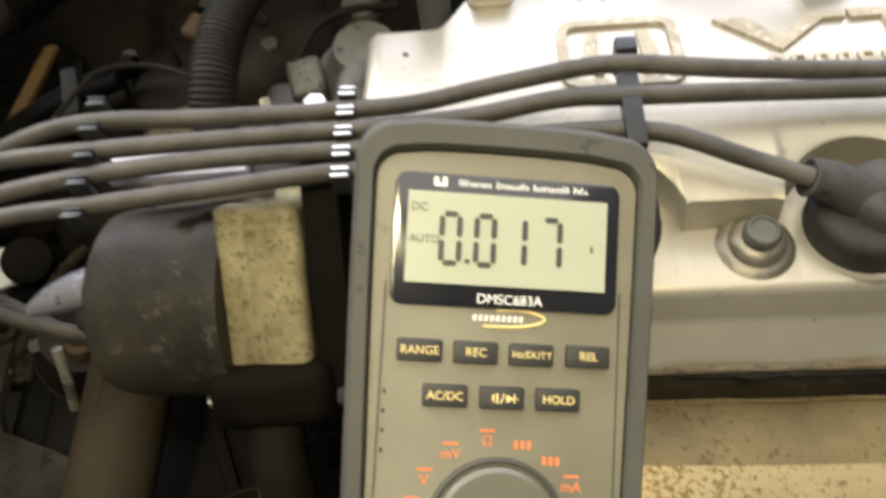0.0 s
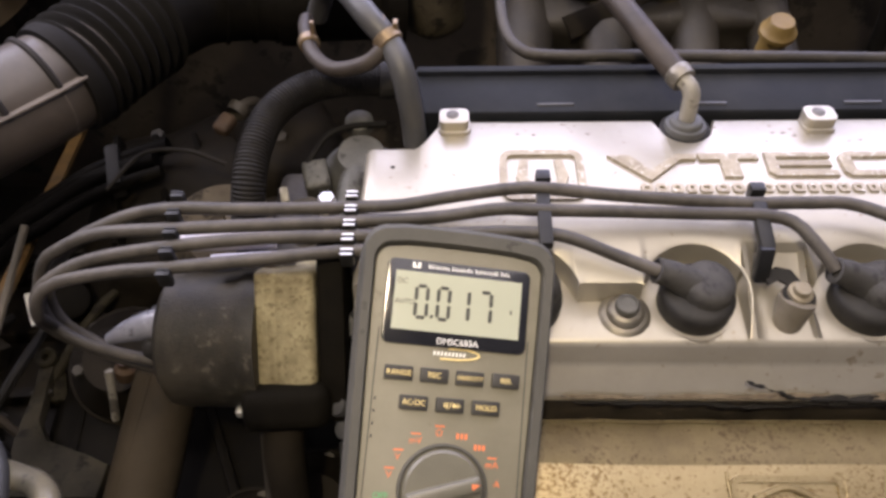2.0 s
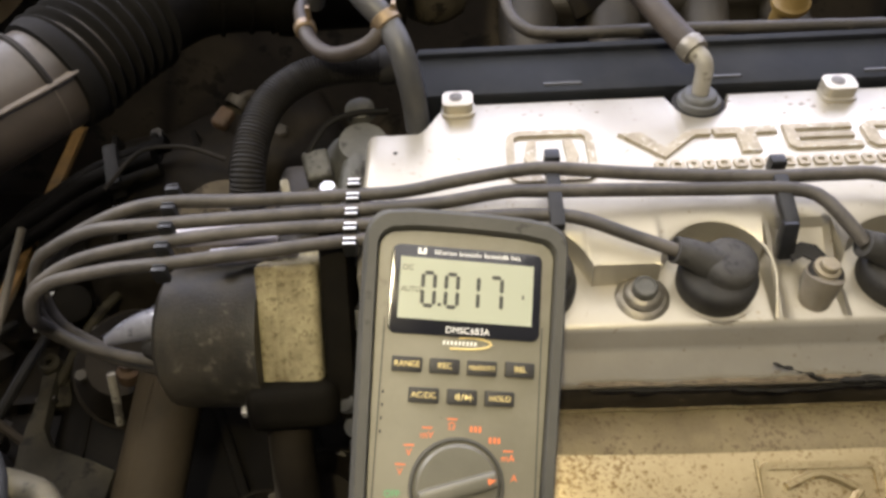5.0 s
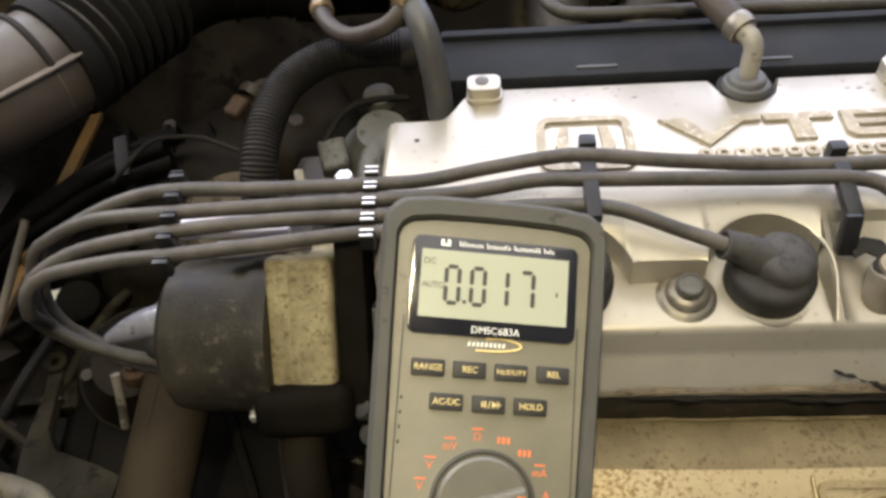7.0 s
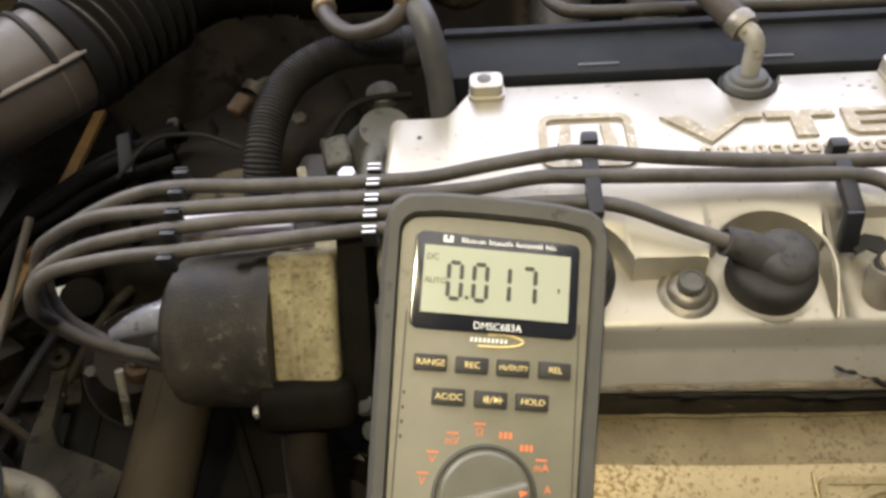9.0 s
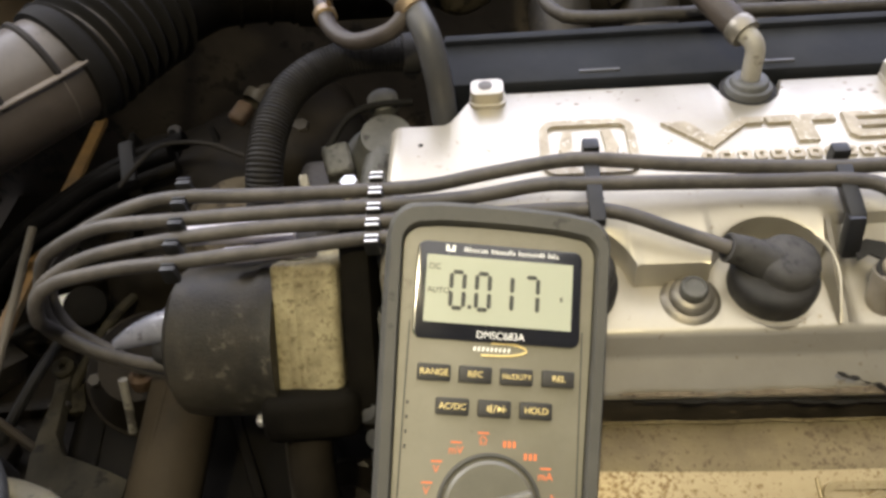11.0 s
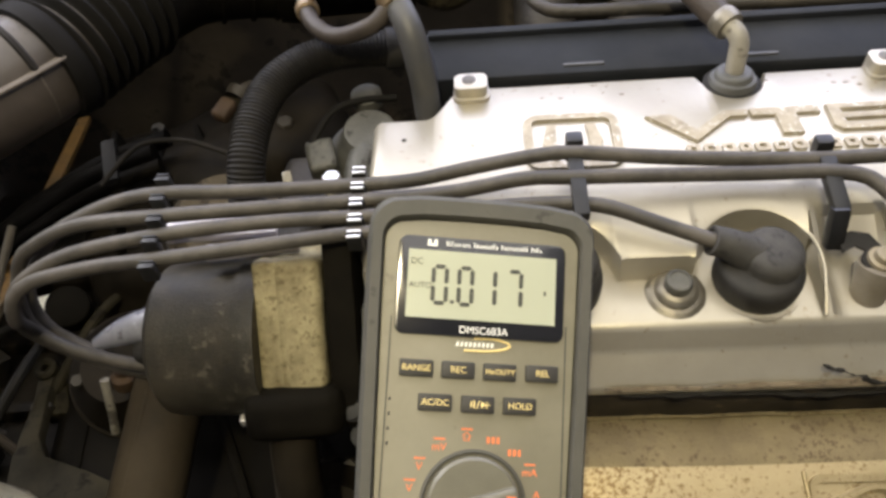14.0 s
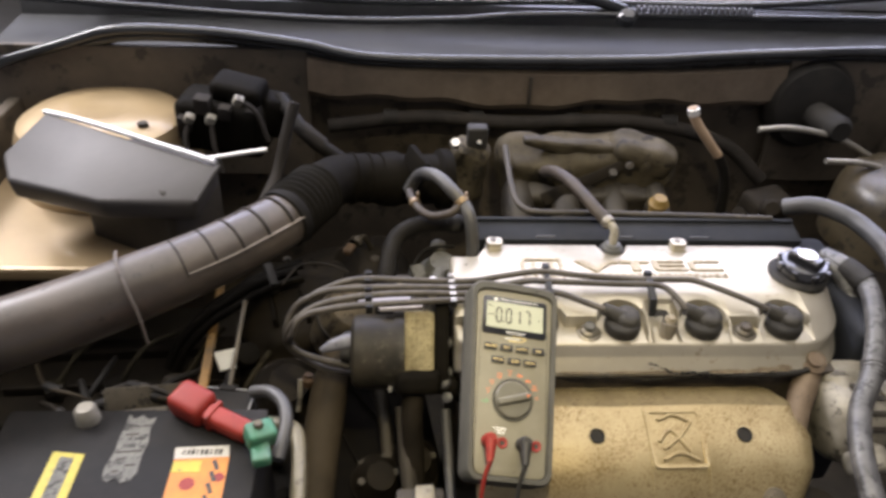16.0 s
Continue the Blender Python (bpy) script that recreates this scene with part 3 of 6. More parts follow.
def valve_cover():
    ob = thing("valve_cover", "silver painted cast valve cover with oily stains on the engine", "valve cover")
    one = bmesh.new()
    xs = np.concatenate([[-0.223, -0.2215, -0.219], np.arange(-0.215, 0.2351, 0.0025), [0.2375, 0.239, 0.24]])
    rows = []
    for x in xs:
        yb, yf = cover_back(x), cover_front(x)
        edge = min(x + 0.223, 0.24 - x)
        z = 0.85 - 0.004 * max(0, 1 - edge / 0.004) ** 2
        ridge = yf + 0.016
        yc = min(yf + 0.0730, yb - 0.02)
        # the shelf below the crease is cut back round each plug well and stays whole between the two middle wells
        step = -0.084
        if BX[1] + 0.026 < x < BX[2] - 0.030:
            step = yc - 0.004
        for bx in BX:
            d = abs(x - bx)
            if d < 0.030:
                step = BY + math.sqrt(0.030 ** 2 - d * d) if step < yc - 0.005 or d < 0.026 else step
        whole = BX[1] + 0.026 < x < BX[2] - 0.030 or x > 0.187
        if x > 0.187:
            step = yc - 0.004
        step = min(step, yc - 0.002)
        k = max(0.0, min(1.0, (step - ridge) / 0.03))
        ramp = 0.0012 + 0.007 * min(1.0, (yc - step) / 0.022)
        foot = ramp + 0.004 + 0.012 * k if k > 0.2 else ramp + 0.002
        mid = max(foot, 0.0235 * k + foot * (1 - k))
        if whole:
            foot, mid = ramp + 0.0012, 0.0135
            near = max(0.0, min(1.0, (0.0175 - abs(x - 0.0145)) / 0.0045))
            near = near * near * (3 - 2 * near)
            foot, mid = foot + 0.006 * near, mid + 0.0095 * near
        prof = [(yb, 0.755), (yb, z - 0.006), (yb - 0.0015, z - 0.0018), (yb - 0.005, z), ((yb + yc) / 2, z), (yc + 0.004, z), (yc, z - 0.0012), (step, z - ramp), (step - 0.0015, z - ramp - 0.001),
                (step - 0.0035, z - foot), ((step + ridge) / 2, z - mid), (ridge + 0.002, z - 0.0255), (ridge, z - 0.0265), (ridge - 0.002, z - 0.029), (yf + 0.0126, z - 0.0395), (yf + 0.0104, z - 0.0425), (yf, z - 0.0525), (yf - 0.0015, z - 0.0550), (yf - 0.0015, z - 0.0580), (yf + 0.006, z - 0.059)]
        rows.append([one.verts.new((x, a, b)) for a, b in prof])
    for a, b in zip(rows, rows[1:]):
        for i in range(len(a) - 1):
            one.faces.new((a[i], b[i], b[i + 1], a[i + 1]))
    one.faces.new(rows[0])
    one.faces.new(rows[-1][::-1])
    part("casting", one, SILVER, ob)
    for x in BX:
        part("plug_well", lathe([(0.0235, -0.012), (0.0230, 0.0), (0.0222, 0.0016), (0.0208, 0.0016), (0.0200, -0.012)], (x, BY, 0.8243), (0, -0.06, 1), 44), SILVER, ob)
    for x in BX[1:3]:
        part("stiffening_rib", sweep([(x + 0.022, -0.0705, 0.8425), (x + 0.0275, -0.0790, 0.8405), (x + 0.0295, -0.0900, 0.8360), (x + 0.0280, -0.1020, 0.8310), (x + 0.0265, -0.1120, 0.8255)], 0.0011, 8, 0.003), SILVER, ob)
    for x in (-0.167, 0.0665):
        bm = slab(rounded(0.0195, 0.0155, 0.0045), 0.0165, m=pose(x, 0.0392, 0.8425), bevel=0.0012)
        slab(rounded(0.0215, 0.0175, 0.0055), 0.0050, bm, pose(x + 0.0002, 0.0380, 0.8475), 0.0022)
        boss = part("lug", bm, SILVER, ob)
        part("hole", lathe([(0.0042, -0.0004), (0.0042, 0.0003), (0.0036, 0.0005), (0, 0.0006)], (x - 0.001, 0.0400, 0.8590), n=18), NUTGREY, boss)
    # raised emblem: a round-cornered frame with two slanted posts
    em = part("emblem_frame", frame_plate(0.0515, 0.0440, 0.0085, 0.0045, 0.0022, pose(-0.1130, -0.0090, 0.8498)), GOLDCAST, ob, "raised dirty gold emblem frame")
    for s in (-1, 1):
        part("post", slab([(s * 0.008, 0.013), (s * 0.013, 0.013), (s * 0.016, -0.002), (s * 0.011, -0.0155), (s * 0.008, -0.0155), (s * 0.009, -0.002)][::s], 0.002, m=pose(-0.1130, -0.0090, 0.8498)), GOLDCAST, em)
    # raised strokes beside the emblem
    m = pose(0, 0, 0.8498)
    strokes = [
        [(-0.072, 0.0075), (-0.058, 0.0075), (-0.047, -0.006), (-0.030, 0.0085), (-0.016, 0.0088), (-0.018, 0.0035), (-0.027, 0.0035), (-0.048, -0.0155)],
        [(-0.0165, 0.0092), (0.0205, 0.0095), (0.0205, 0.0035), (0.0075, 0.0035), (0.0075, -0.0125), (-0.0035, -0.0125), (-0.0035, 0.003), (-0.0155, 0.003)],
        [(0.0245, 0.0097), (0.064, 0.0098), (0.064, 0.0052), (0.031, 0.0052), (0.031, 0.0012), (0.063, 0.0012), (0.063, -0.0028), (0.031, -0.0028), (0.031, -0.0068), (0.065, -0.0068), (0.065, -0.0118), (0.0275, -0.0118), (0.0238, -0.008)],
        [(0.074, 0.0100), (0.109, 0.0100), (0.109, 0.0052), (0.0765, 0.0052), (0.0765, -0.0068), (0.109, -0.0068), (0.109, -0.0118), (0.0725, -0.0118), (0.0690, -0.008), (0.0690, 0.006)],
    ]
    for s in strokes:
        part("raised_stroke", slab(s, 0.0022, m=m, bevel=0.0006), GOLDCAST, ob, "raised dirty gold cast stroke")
    rng = random.Random(4)
    x = -0.055
    while x < 0.105:
        w = rng.choice((0.0068, 0.0076, 0.0060))
        part("small_mark", frame_plate(w, 0.0070, 0.0016, 0.0021, 0.0016, pose(x + w / 2, -0.0215, 0.8499)), GOLDCAST, ob)
        x += w + 0.0019
    part("scratch_dot", lathe([(0.0015, 0), (0.0015, 0.0003), (0, 0.0004)], (-0.2049, -0.0005, 0.8499), n=10), GRIME, ob)
    # greasy specks on the flat top, thickest behind the emblem and beside the letters
    specks = random.Random(31)
    for k in range(34):
        cx, cy = specks.choice(((-0.105, 0.030), (-0.095, 0.036), (-0.06, -0.017), (0.0, 0.034), (0.05, 0.026), (0.12, 0.02)))
        x, y, r = cx + specks.gauss(0, 0.012), min(0.040, cy + specks.gauss(0, 0.005)), 0.0003 + 0.0008 * specks.random() ** 2
        if cover_back(x) < y + 0.004:
            continue
        edge = [(x + r * (1 + specks.random()) * math.cos(radians(g)), y + r * (0.5 + 0.6 * specks.random()) * math.sin(radians(g))) for g in range(0, 360, 40)]
        part("grime_speck", slab(edge, 0.0002, m=pose(0, 0, 0.8499)), STAIN, ob, "greasy brown speck", False)
    gasket = thing("cover_gasket", "black oily gasket seam below the valve cover", "gasket")
    part("seam", box((0.43, 0.16, 0.051), (0.0, -0.046, 0.767), 0.003), GASKET, gasket)
    rng = random.Random(11)
    for x0, x1, drop in ((-0.10, -0.03, 0.0), (-0.045, 0.03, 0.002), (0.02, 0.065, 0.0), (0.05, 0.12, 0.001), (0.10, 0.165, -0.002), (0.032, 0.070, -0.0065), (0.125, 0.155, -0.006)):
        pts = []
        for k in range(7):
            x = x0 + (x1 - x0) * k / 6
            pts.append((x, -0.1312 + 0.0006 * rng.random(), 0.7905 - drop + 0.0022 * (rng.random() - 0.5)))
        part("oil_streak", sweep(pts, lambda r, L: 0.0004 + 0.0017 * abs(math.sin(r * 170)) * math.sin(math.pi * min(1, max(0.02, r / L))), 6, 0.002), PITCH, gasket, "caked oil streak")
    part("oil_streak", sweep([(-0.0088, -0.1290, 0.8105), (-0.004, -0.1308, 0.8090), (0.000, -0.1312, 0.8085), (0.005, -0.1318, 0.8052), (0.010, -0.1318, 0.8040), (0.017, -0.1322, 0.7990), (0.030, -0.1322, 0.7975), (0.050, -0.1322, 0.7968), (0.066, -0.1322, 0.7955), (0.085, -0.1322, 0.7936), (0.10, -0.1322, 0.7928), (0.118, -0.1320, 0.7938), (0.14, -0.1318, 0.7936), (0.165, -0.1308, 0.7960), (0.178, -0.128, 0.798)], lambda r, L: 0.0005 + 0.0032 * (r / L) + 0.0005 * math.sin(r * 300) + 0.0004 * math.sin(r * 911), 8, 0.002), PITCH, gasket, "thick black oil streak")
    face = Matrix.Translation((0, -0.1284, 0.8010)) @ Matrix(((1, 0, 0), (0, 0.64, -0.768), (0, 0.768, 0.64))).to_4x4()
    for x, w, h, lift in ((-0.03, 0.05, 0.0032, -0.0045), (-0.085, 0.045, 0.0030, -0.0046), (0.015, 0.05, 0.0040, -0.0042), (0.085, 0.050, 0.0045, -0.0040), (0.128, 0.034, 0.0060, -0.0020), (0.045, 0.030, 0.0022, -0.0052), (0.150, 0.016, 0.0075, 0.0), (-0.02, 0.04, 0.0014, -0.0056), (-0.09, 0.03, 0.0012, -0.0057)):
        edge = []
        for k in range(36):
            a = radians(k * 10)
            f = 1 + 0.5 * (rng.random() - 0.5)
            edge.append((x + w * 0.5 * math.cos(a) * f, max(-0.0058, min(0.0052, lift + h * 0.5 * math.sin(a) * f))))
        part("stain", slab(edge, 0.0002, m=face @ pose(0, 0, 0.0001)), STAIN, ob, "brown oil stain", False)
    head = thing("cylinder_head", "grimy cast cylinder head below the valve cover", "cylinder head")
    part("casting", box((0.45, 0.17, 0.17), (0.005, -0.035, 0.662), 0.008), OLDALLOY, head)
    part("block", box((0.44, 0.24, 0.16), (0.005, -0.05, 0.505), 0.01), GRIME, head)
    for x, ring, tone in ((-0.072, NUTRING, CASTDIRT), (0.107, NUTGREY, GASKET)):
        nut = thing("cover_nut", "worn steel flange nut on a rubber washer", "nut", "cover nuts")
        part("grommet", lathe([(0, -0.010), (0.0142, -0.010), (0.0147, 0.000), (0.0142, 0.0024), (0.0124, 0.0036), (0.0116, 0.0040), (0, 0.0042)], (x, -0.0962, 0.8245), (0, -0.15, 1), 36), ring, nut)
        part("flange", lathe([(0, 0), (0.0104, 0), (0.0106, 0.0018), (0.0094, 0.0034), (0.0078, 0.0046), (0, 0.0048)], (x, -0.0965, 0.8286), (0, -0.15, 1), 28), ring, nut)
        part("hex", lathe([(0, 0), (0.0066, 0), (0.0067, 0.0042), (0.0058, 0.0056), (0.0050, 0.0058), (0.0046, 0.0050), (0, 0.0050)], (x, -0.0972, 0.8330), (0, -0.15, 1), 12), tone, nut)


valve_cover()


# ---- ignition cables ----
def cable(points, bx, boot=True, label=""):
    ob = thing("ignition_cable", label or "dusty black rubber ignition cable with its plug boot", "ignition cable", "ignition cables")
    part("sheath", sweep(points, 0.0037, 10, 0.006), RUBBER, ob)
    if boot:
        b = part("boot", lathe([(0, -0.03), (0.0190, -0.03), (0.0204, -0.004), (0.0206, 0.000), (0.0203, 0.0030), (0.0192, 0.0054), (0.0165, 0.0070), (0.006, 0.0080), (0, 0.0080)], (bx, BY, 0.834), (0, -0.10, 1), 44), BOOT, ob, "black rubber plug boot")
        # elbow over the boot: a rounded head with a neck round the cable
        up = Vector((0.04, -0.16, 1))
        part("head", lathe([(0, -0.002), (0.0146, -0.002), (0.0153, -0.0006), (0.0154, 0.0004), (0.0148, 0.0012), (0.0146, 0.0048), (0.0134, 0.0078), (0.0110, 0.0096), (0.0060, 0.0104), (0, 0.0105)], (bx + 0.0040, BY + 0.0012, 0.8402), up, 34), BOOTDUST, b, "dusty rubber elbow head")
        neck = part("elbow", sweep([(bx - 0.0235, BY + 0.0045, 0.8515), (bx - 0.016, BY + 0.0040, 0.8488), (bx - 0.008, BY + 0.0030, 0.8440), (bx + 0.003, BY + 0.0022, 0.8385)], lambda r, L: 0.0070 + 0.0052 * (r / L) ** 1.5, 20, 0.002), BOOTDUST, b, "dusty rubber neck")
        part("collar", lathe([(0.0058, -0.0018), (0.0072, -0.0014), (0.0072, 0.0014), (0.0058, 0.0018)], (bx - 0.0230, BY + 0.0045, 0.8513), (-0.95, 0.06, 0.33), 20), BOOTDUST, neck)
    return ob


LOOP = [(-0.326, -0.085, 0.752), (-0.366, -0.088, 0.762)]
cable(LOOP + [(-0.395, -0.080, 0.777), (-0.4085, -0.078, 0.797), (-0.408, -0.072, 0.822), (-0.386, -0.066, 0.850), (-0.3656, -0.063, 0.862), (-0.3434, -0.0576, 0.868), (-0.32, -0.0565, 0.871), (-0.2884, -0.0545, 0.868), (-0.2599, -0.0482, 0.862), (-0.2245, -0.041, 0.856), (-0.1981, -0.041, 0.857), (-0.1663, -0.039, 0.862), (-0.1352, -0.0394, 0.868), (-0.1161, -0.042, 0.871), (-0.0737, -0.0430, 0.866), (-0.0274, -0.0445, 0.863), (0.001, -0.0475, 0.864), (0.0329, -0.0475, 0.864), (0.058, -0.050, 0.864), (0.0968, -0.0735, 0.862), (0.132, -0.0868, 0.852)], BX[3])
cable(LOOP + [(-0.397, -0.083, 0.779), (-0.411, -0.083, 0.800), (-0.411, -0.079, 0.820), (-0.3995, -0.0745, 0.845), (-0.3863, -0.0736, 0.856), (-0.3628, -0.0692, 0.864), (-0.318, -0.0705, 0.869), (-0.2724, -0.0630, 0.864), (-0.2244, -0.0528, 0.856), (-0.179, -0.0511, 0.857), (-0.1418, -0.0514, 0.864), (-0.117, -0.0553, 0.867), (-0.0752, -0.0536, 0.864), (-0.0292, -0.0535, 0.862), (0.0, -0.0565, 0.864), (0.0188, -0.0612, 0.863), (0.0300, -0.076, 0.858), (0.0375, -0.0862, 0.852)], BX[2])
cable(LOOP + [(-0.398, -0.086, 0.782), (-0.411, -0.087, 0.803), (-0.409, -0.089, 0.820), (-0.3937, -0.0915, 0.845), (-0.3665, -0.0839, 0.858), (-0.3183, -0.0805, 0.866), (-0.2716, -0.0712, 0.862), (-0.2244, -0.0632, 0.855), (-0.1976, -0.0600, 0.853), (-0.165, -0.062, 0.856), (-0.1363, -0.0650, 0.860), (-0.107, -0.0700, 0.862), (-0.0784, -0.080, 0.857), (-0.0565, -0.0867, 0.852)], BX[1])
cable([(-0.322, -0.100, 0.770), (-0.347, -0.098, 0.780), (-0.371, -0.0945, 0.784), (-0.395, -0.089, 0.789), (-0.4075, -0.0865, 0.800), (-0.4060, -0.092, 0.815), (-0.4010, -0.0985, 0.828), (-0.3955, -0.0965, 0.842), (-0.3821, -0.0932, 0.851), (-0.3475, -0.0935, 0.860), (-0.3166, -0.0940, 0.864), (-0.2698, -0.0845, 0.860), (-0.225, -0.0735, 0.854), (-0.19, -0.070, 0.849), (-0.165, -0.078, 0.850), (-0.1505, -0.0865, 0.852)], BX[0])


def cable_clip(name, label, spots, size, shiny):
    ob = thing(name, label, "cable clip", "cable clips")
    for i, (x, y, z) in enumerate(spots):
        c = part("clip_block", box((size[0], size[1], size[2]), (x, y, z), 0.0015), CLIP, ob)
        # the comb's ridges take a near-white colour to draw glints on black plastic
        for dy in (-0.0018, 0.0018):
            part("ridge", box((size[0] * 0.85, 0.0010, 0.0012), (x, y + dy, z + size[2] / 2), 0.0003), BRIGHT if shiny else CLIP, c)
    return ob


cable_clip("cable_clip", "black plastic four-way cable clip", [(-0.320, -0.0505, 0.871), (-0.3195, -0.0635, 0.870), (-0.3185, -0.0755, 0.868), (-0.318, -0.0875, 0.866), (-0.317, -0.1005, 0.863)], (0.0078, 0.0044, 0.0100), False)
cable_clip("cable_clip", "black cable comb with ridges painted bright as glints", [(-0.2255, -0.0355, 0.856), (-0.2252, -0.0470, 0.856), (-0.2250, -0.0580, 0.8555), (-0.2248, -0.0685, 0.855), (-0.2245, -0.0785, 0.854)], (0.0078, 0.0056, 0.010), True)


def strap_clip():
    ob = thing("cable_clip", "black plastic strap clip holding cables", "cable clip", "cable clips")
    part("strap", box((0.0075, 0.046, 0.006), (-0.1165, -0.056, 0.8665), 0.0012, (8, 0, 0)), CLIP, ob)
    part("peg", box((0.0085, 0.008, 0.014), (-0.1160, -0.034, 0.868), 0.0015), CLIP, ob)
    ob = thing("cable_holder", "glossy black cable holder bolted to a steel bracket", "cable clip", "cable clips")
    part("peg", box((0.0085, 0.007, 0.010), (0.0035, -0.0395, 0.865), 0.0015), CLIP, ob)
    part("strap", box((0.0080, 0.030, 0.006), (0.0025, -0.062, 0.861), 0.0015, (14, 0, 0)), CLIP, ob)
    part("drop", box((0.0084, 0.007, 0.022), (0.0018, -0.079, 0.849), 0.002, (-18, 0, 0)), CLIP, ob)
    part("bracket", slab([(0.003, 0.002), (0.010, 0.006), (0.018, 0.004), (0.0225, -0.004), (0.0215, -0.014), (0.0185, -0.0145), (0.0165, -0.006), (0.010, -0.002), (0.004, -0.005)], 0.0016, m=pose(0.0, -0.083, 0.8420, 14, 0, 0)), PITCH, ob, "thin black steel bracket")
    b = part("boss", lathe([(0, -0.030), (0.0068, -0.030), (0.0074, -0.020), (0.0084, -0.012), (0.0096, -0.004), (0.0098, 0), (0, 0)], (0.0183, -0.0960, 0.8405), (0.15, 0.30, 1), 26), POSTCAST, ob, "tapered dull cast post")
    part("washer", lathe([(0, 0), (0.0088, 0), (0.0088, 0.0014), (0, 0.0016)], (0.0187, -0.0953, 0.8406), (0.08, -0.12, 1), 22), PITCH, b)
    part("bolt_head", lathe([(0, 0), (0.0066, 0), (0.0066, 0.0020), (0.0047, 0.0026), (0.0045, 0.0056), (0.0038, 0.0062), (0, 0.0062)], (0.0190, -0.0943, 0.8420), (0.08, -0.12, 1), 20), POSTBOLT, b, "dull tan bolt head")


strap_clip()


# ---- ventilation valve and hoses at the back of the cover ----
def breather():
    ob = thing("breather_valve", "grey rubber grommet with cream elbow valve", "breather valve")
    # solid black disc stands in for the shade in the grommet's gap
    part("gap_shade_ring", lathe([(0, -0.012), (0.0160, -0.012), (0.0160, 0.0004), (0.0150, 0.0010), (0, 0.0010)], (-0.0178, 0.0358, 0.8492), n=30), PITCH, ob, "black disc for the shaded gap round the grommet")
    part("grommet", lathe([(0, -0.01), (0.0130, -0.01), (0.0134, 0.002), (0.0126, 0.0036), (0.0108, 0.0042), (0.0104, 0.0066), (0.0094, 0.0076), (0.0080, 0.0080), (0, 0.0080)], (-0.0180, 0.0356, 0.850), (0, 0.05, 1), 30), PALEGREY, ob)
    part("elbow", sweep([(-0.0182, 0.0356, 0.855), (-0.0185, 0.0364, 0.866), (-0.0188, 0.0372, 0.8745), (-0.0205, 0.0398, 0.8790), (-0.0245, 0.0450, 0.8815)], 0.0054, 14, 0.0022), ELBOW, ob, "dull cream elbow")
    part("collar", lathe([(0, 0), (0.0084, 0), (0.0090, 0.004), (0.0088, 0.008), (0.0080, 0.009), (0, 0.009)], (-0.0235, 0.0438, 0.8808), (-0.45, 0.80, 0.20), 22), NUTRING, ob)
    h = thing("breather_hose", "grey-brown rubber breather hose", "hose")
    part("hose", sweep([(-0.028, 0.0515, 0.8828), (-0.036, 0.065, 0.887), (-0.048, 0.090, 0.893), (-0.062, 0.127, 0.896), (-0.072, 0.17, 0.885), (-0.075, 0.22, 0.858)], 0.0080, 14, 0.006), LOOPHOSE, h)
    h = thing("coolant_hose", "dark grey rubber hose with a brass spring clamp", "hose")
    part("hose", sweep([(-0.193, 0.036, 0.838), (-0.194, 0.0395, 0.856), (-0.1955, 0.040, 0.872), (-0.1995, 0.0470, 0.890), (-0.2079, 0.0622, 0.900), (-0.2196, 0.0717, 0.910), (-0.237, 0.098, 0.915), (-0.252, 0.125, 0.905), (-0.262, 0.15, 0.885), (-0.272, 0.16, 0.86)], 0.0080, 16, 0.005), GREYHOSE, h)
    c = part("clamp", lathe([(0.0082, -0.004), (0.0095, -0.003), (0.0095, 0.003), (0.0082, 0.004)], (-0.2085, 0.0625, 0.9005), (-0.55, 0.6, 0.5), 24), BRASS, h, "brass spring clamp")
    part("clamp_ear", box((0.003, 0.006, 0.010), (-0.2030, 0.066, 0.9065), 0.0008), BRASS, c)
    part("clamp_ear", box((0.003, 0.006, 0.008), (-0.2110, 0.068, 0.909), 0.0008), BRASS, c)
    h = thing("loop_hose", "brown dusty looped vacuum hose", "hose")
    part("hose", sweep([(-0.2088, 0.0591, 0.900), (-0.2205, 0.0538, 0.890), (-0.2438, 0.0607, 0.880), (-0.2602, 0.0772, 0.880), (-0.2699, 0.108, 0.880), (-0.272, 0.125, 0.878)], 0.0052, 12, 0.005), LOOPHOSE, h)
    c = part("clamp", lathe([(0.0056, -0.004), (0.0072, -0.003), (0.0072, 0.003), (0.0056, 0.004)], (-0.2655, 0.092, 0.880), (-0.3, 0.9, 0), 18), BRASS, h, "rusty hose clamp")
    part("clamp_ear", box((0.003, 0.004, 0.011), (-0.262, 0.095, 0.889), 0.0008), BRASS, c)
    h = thing("corrugated_hose", "large dark corrugated hose behind the distributor", "hose")
    part("hose", sweep([(-0.205, 0.087, 0.852), (-0.2400, 0.0800, 0.858), (-0.2680, 0.0720, 0.857), (-0.2880, 0.0530, 0.853), (-0.2965, 0.0250, 0.846), (-0.2995, 0.0000, 0.832), (-0.3020, -0.013, 0.80), (-0.303, -0.02, 0.74)], lambda r, L: 0.0110 + 0.0004 * math.sin(r * 2600), 18, 0.0005), HOSE, h)
    part("cuff", lathe([(0.0112, -0.006), (0.0128, -0.005), (0.0132, 0.0), (0.0128, 0.005), (0.0112, 0.006)], (-0.2150, 0.0858, 0.8535), (0.97, 0.20, -0.14), 24), PITCH, h, "smooth black end cuff")
    t = thing("thermostat_housing", "grimy cast thermostat housing with wiring plugs", "thermostat housing")
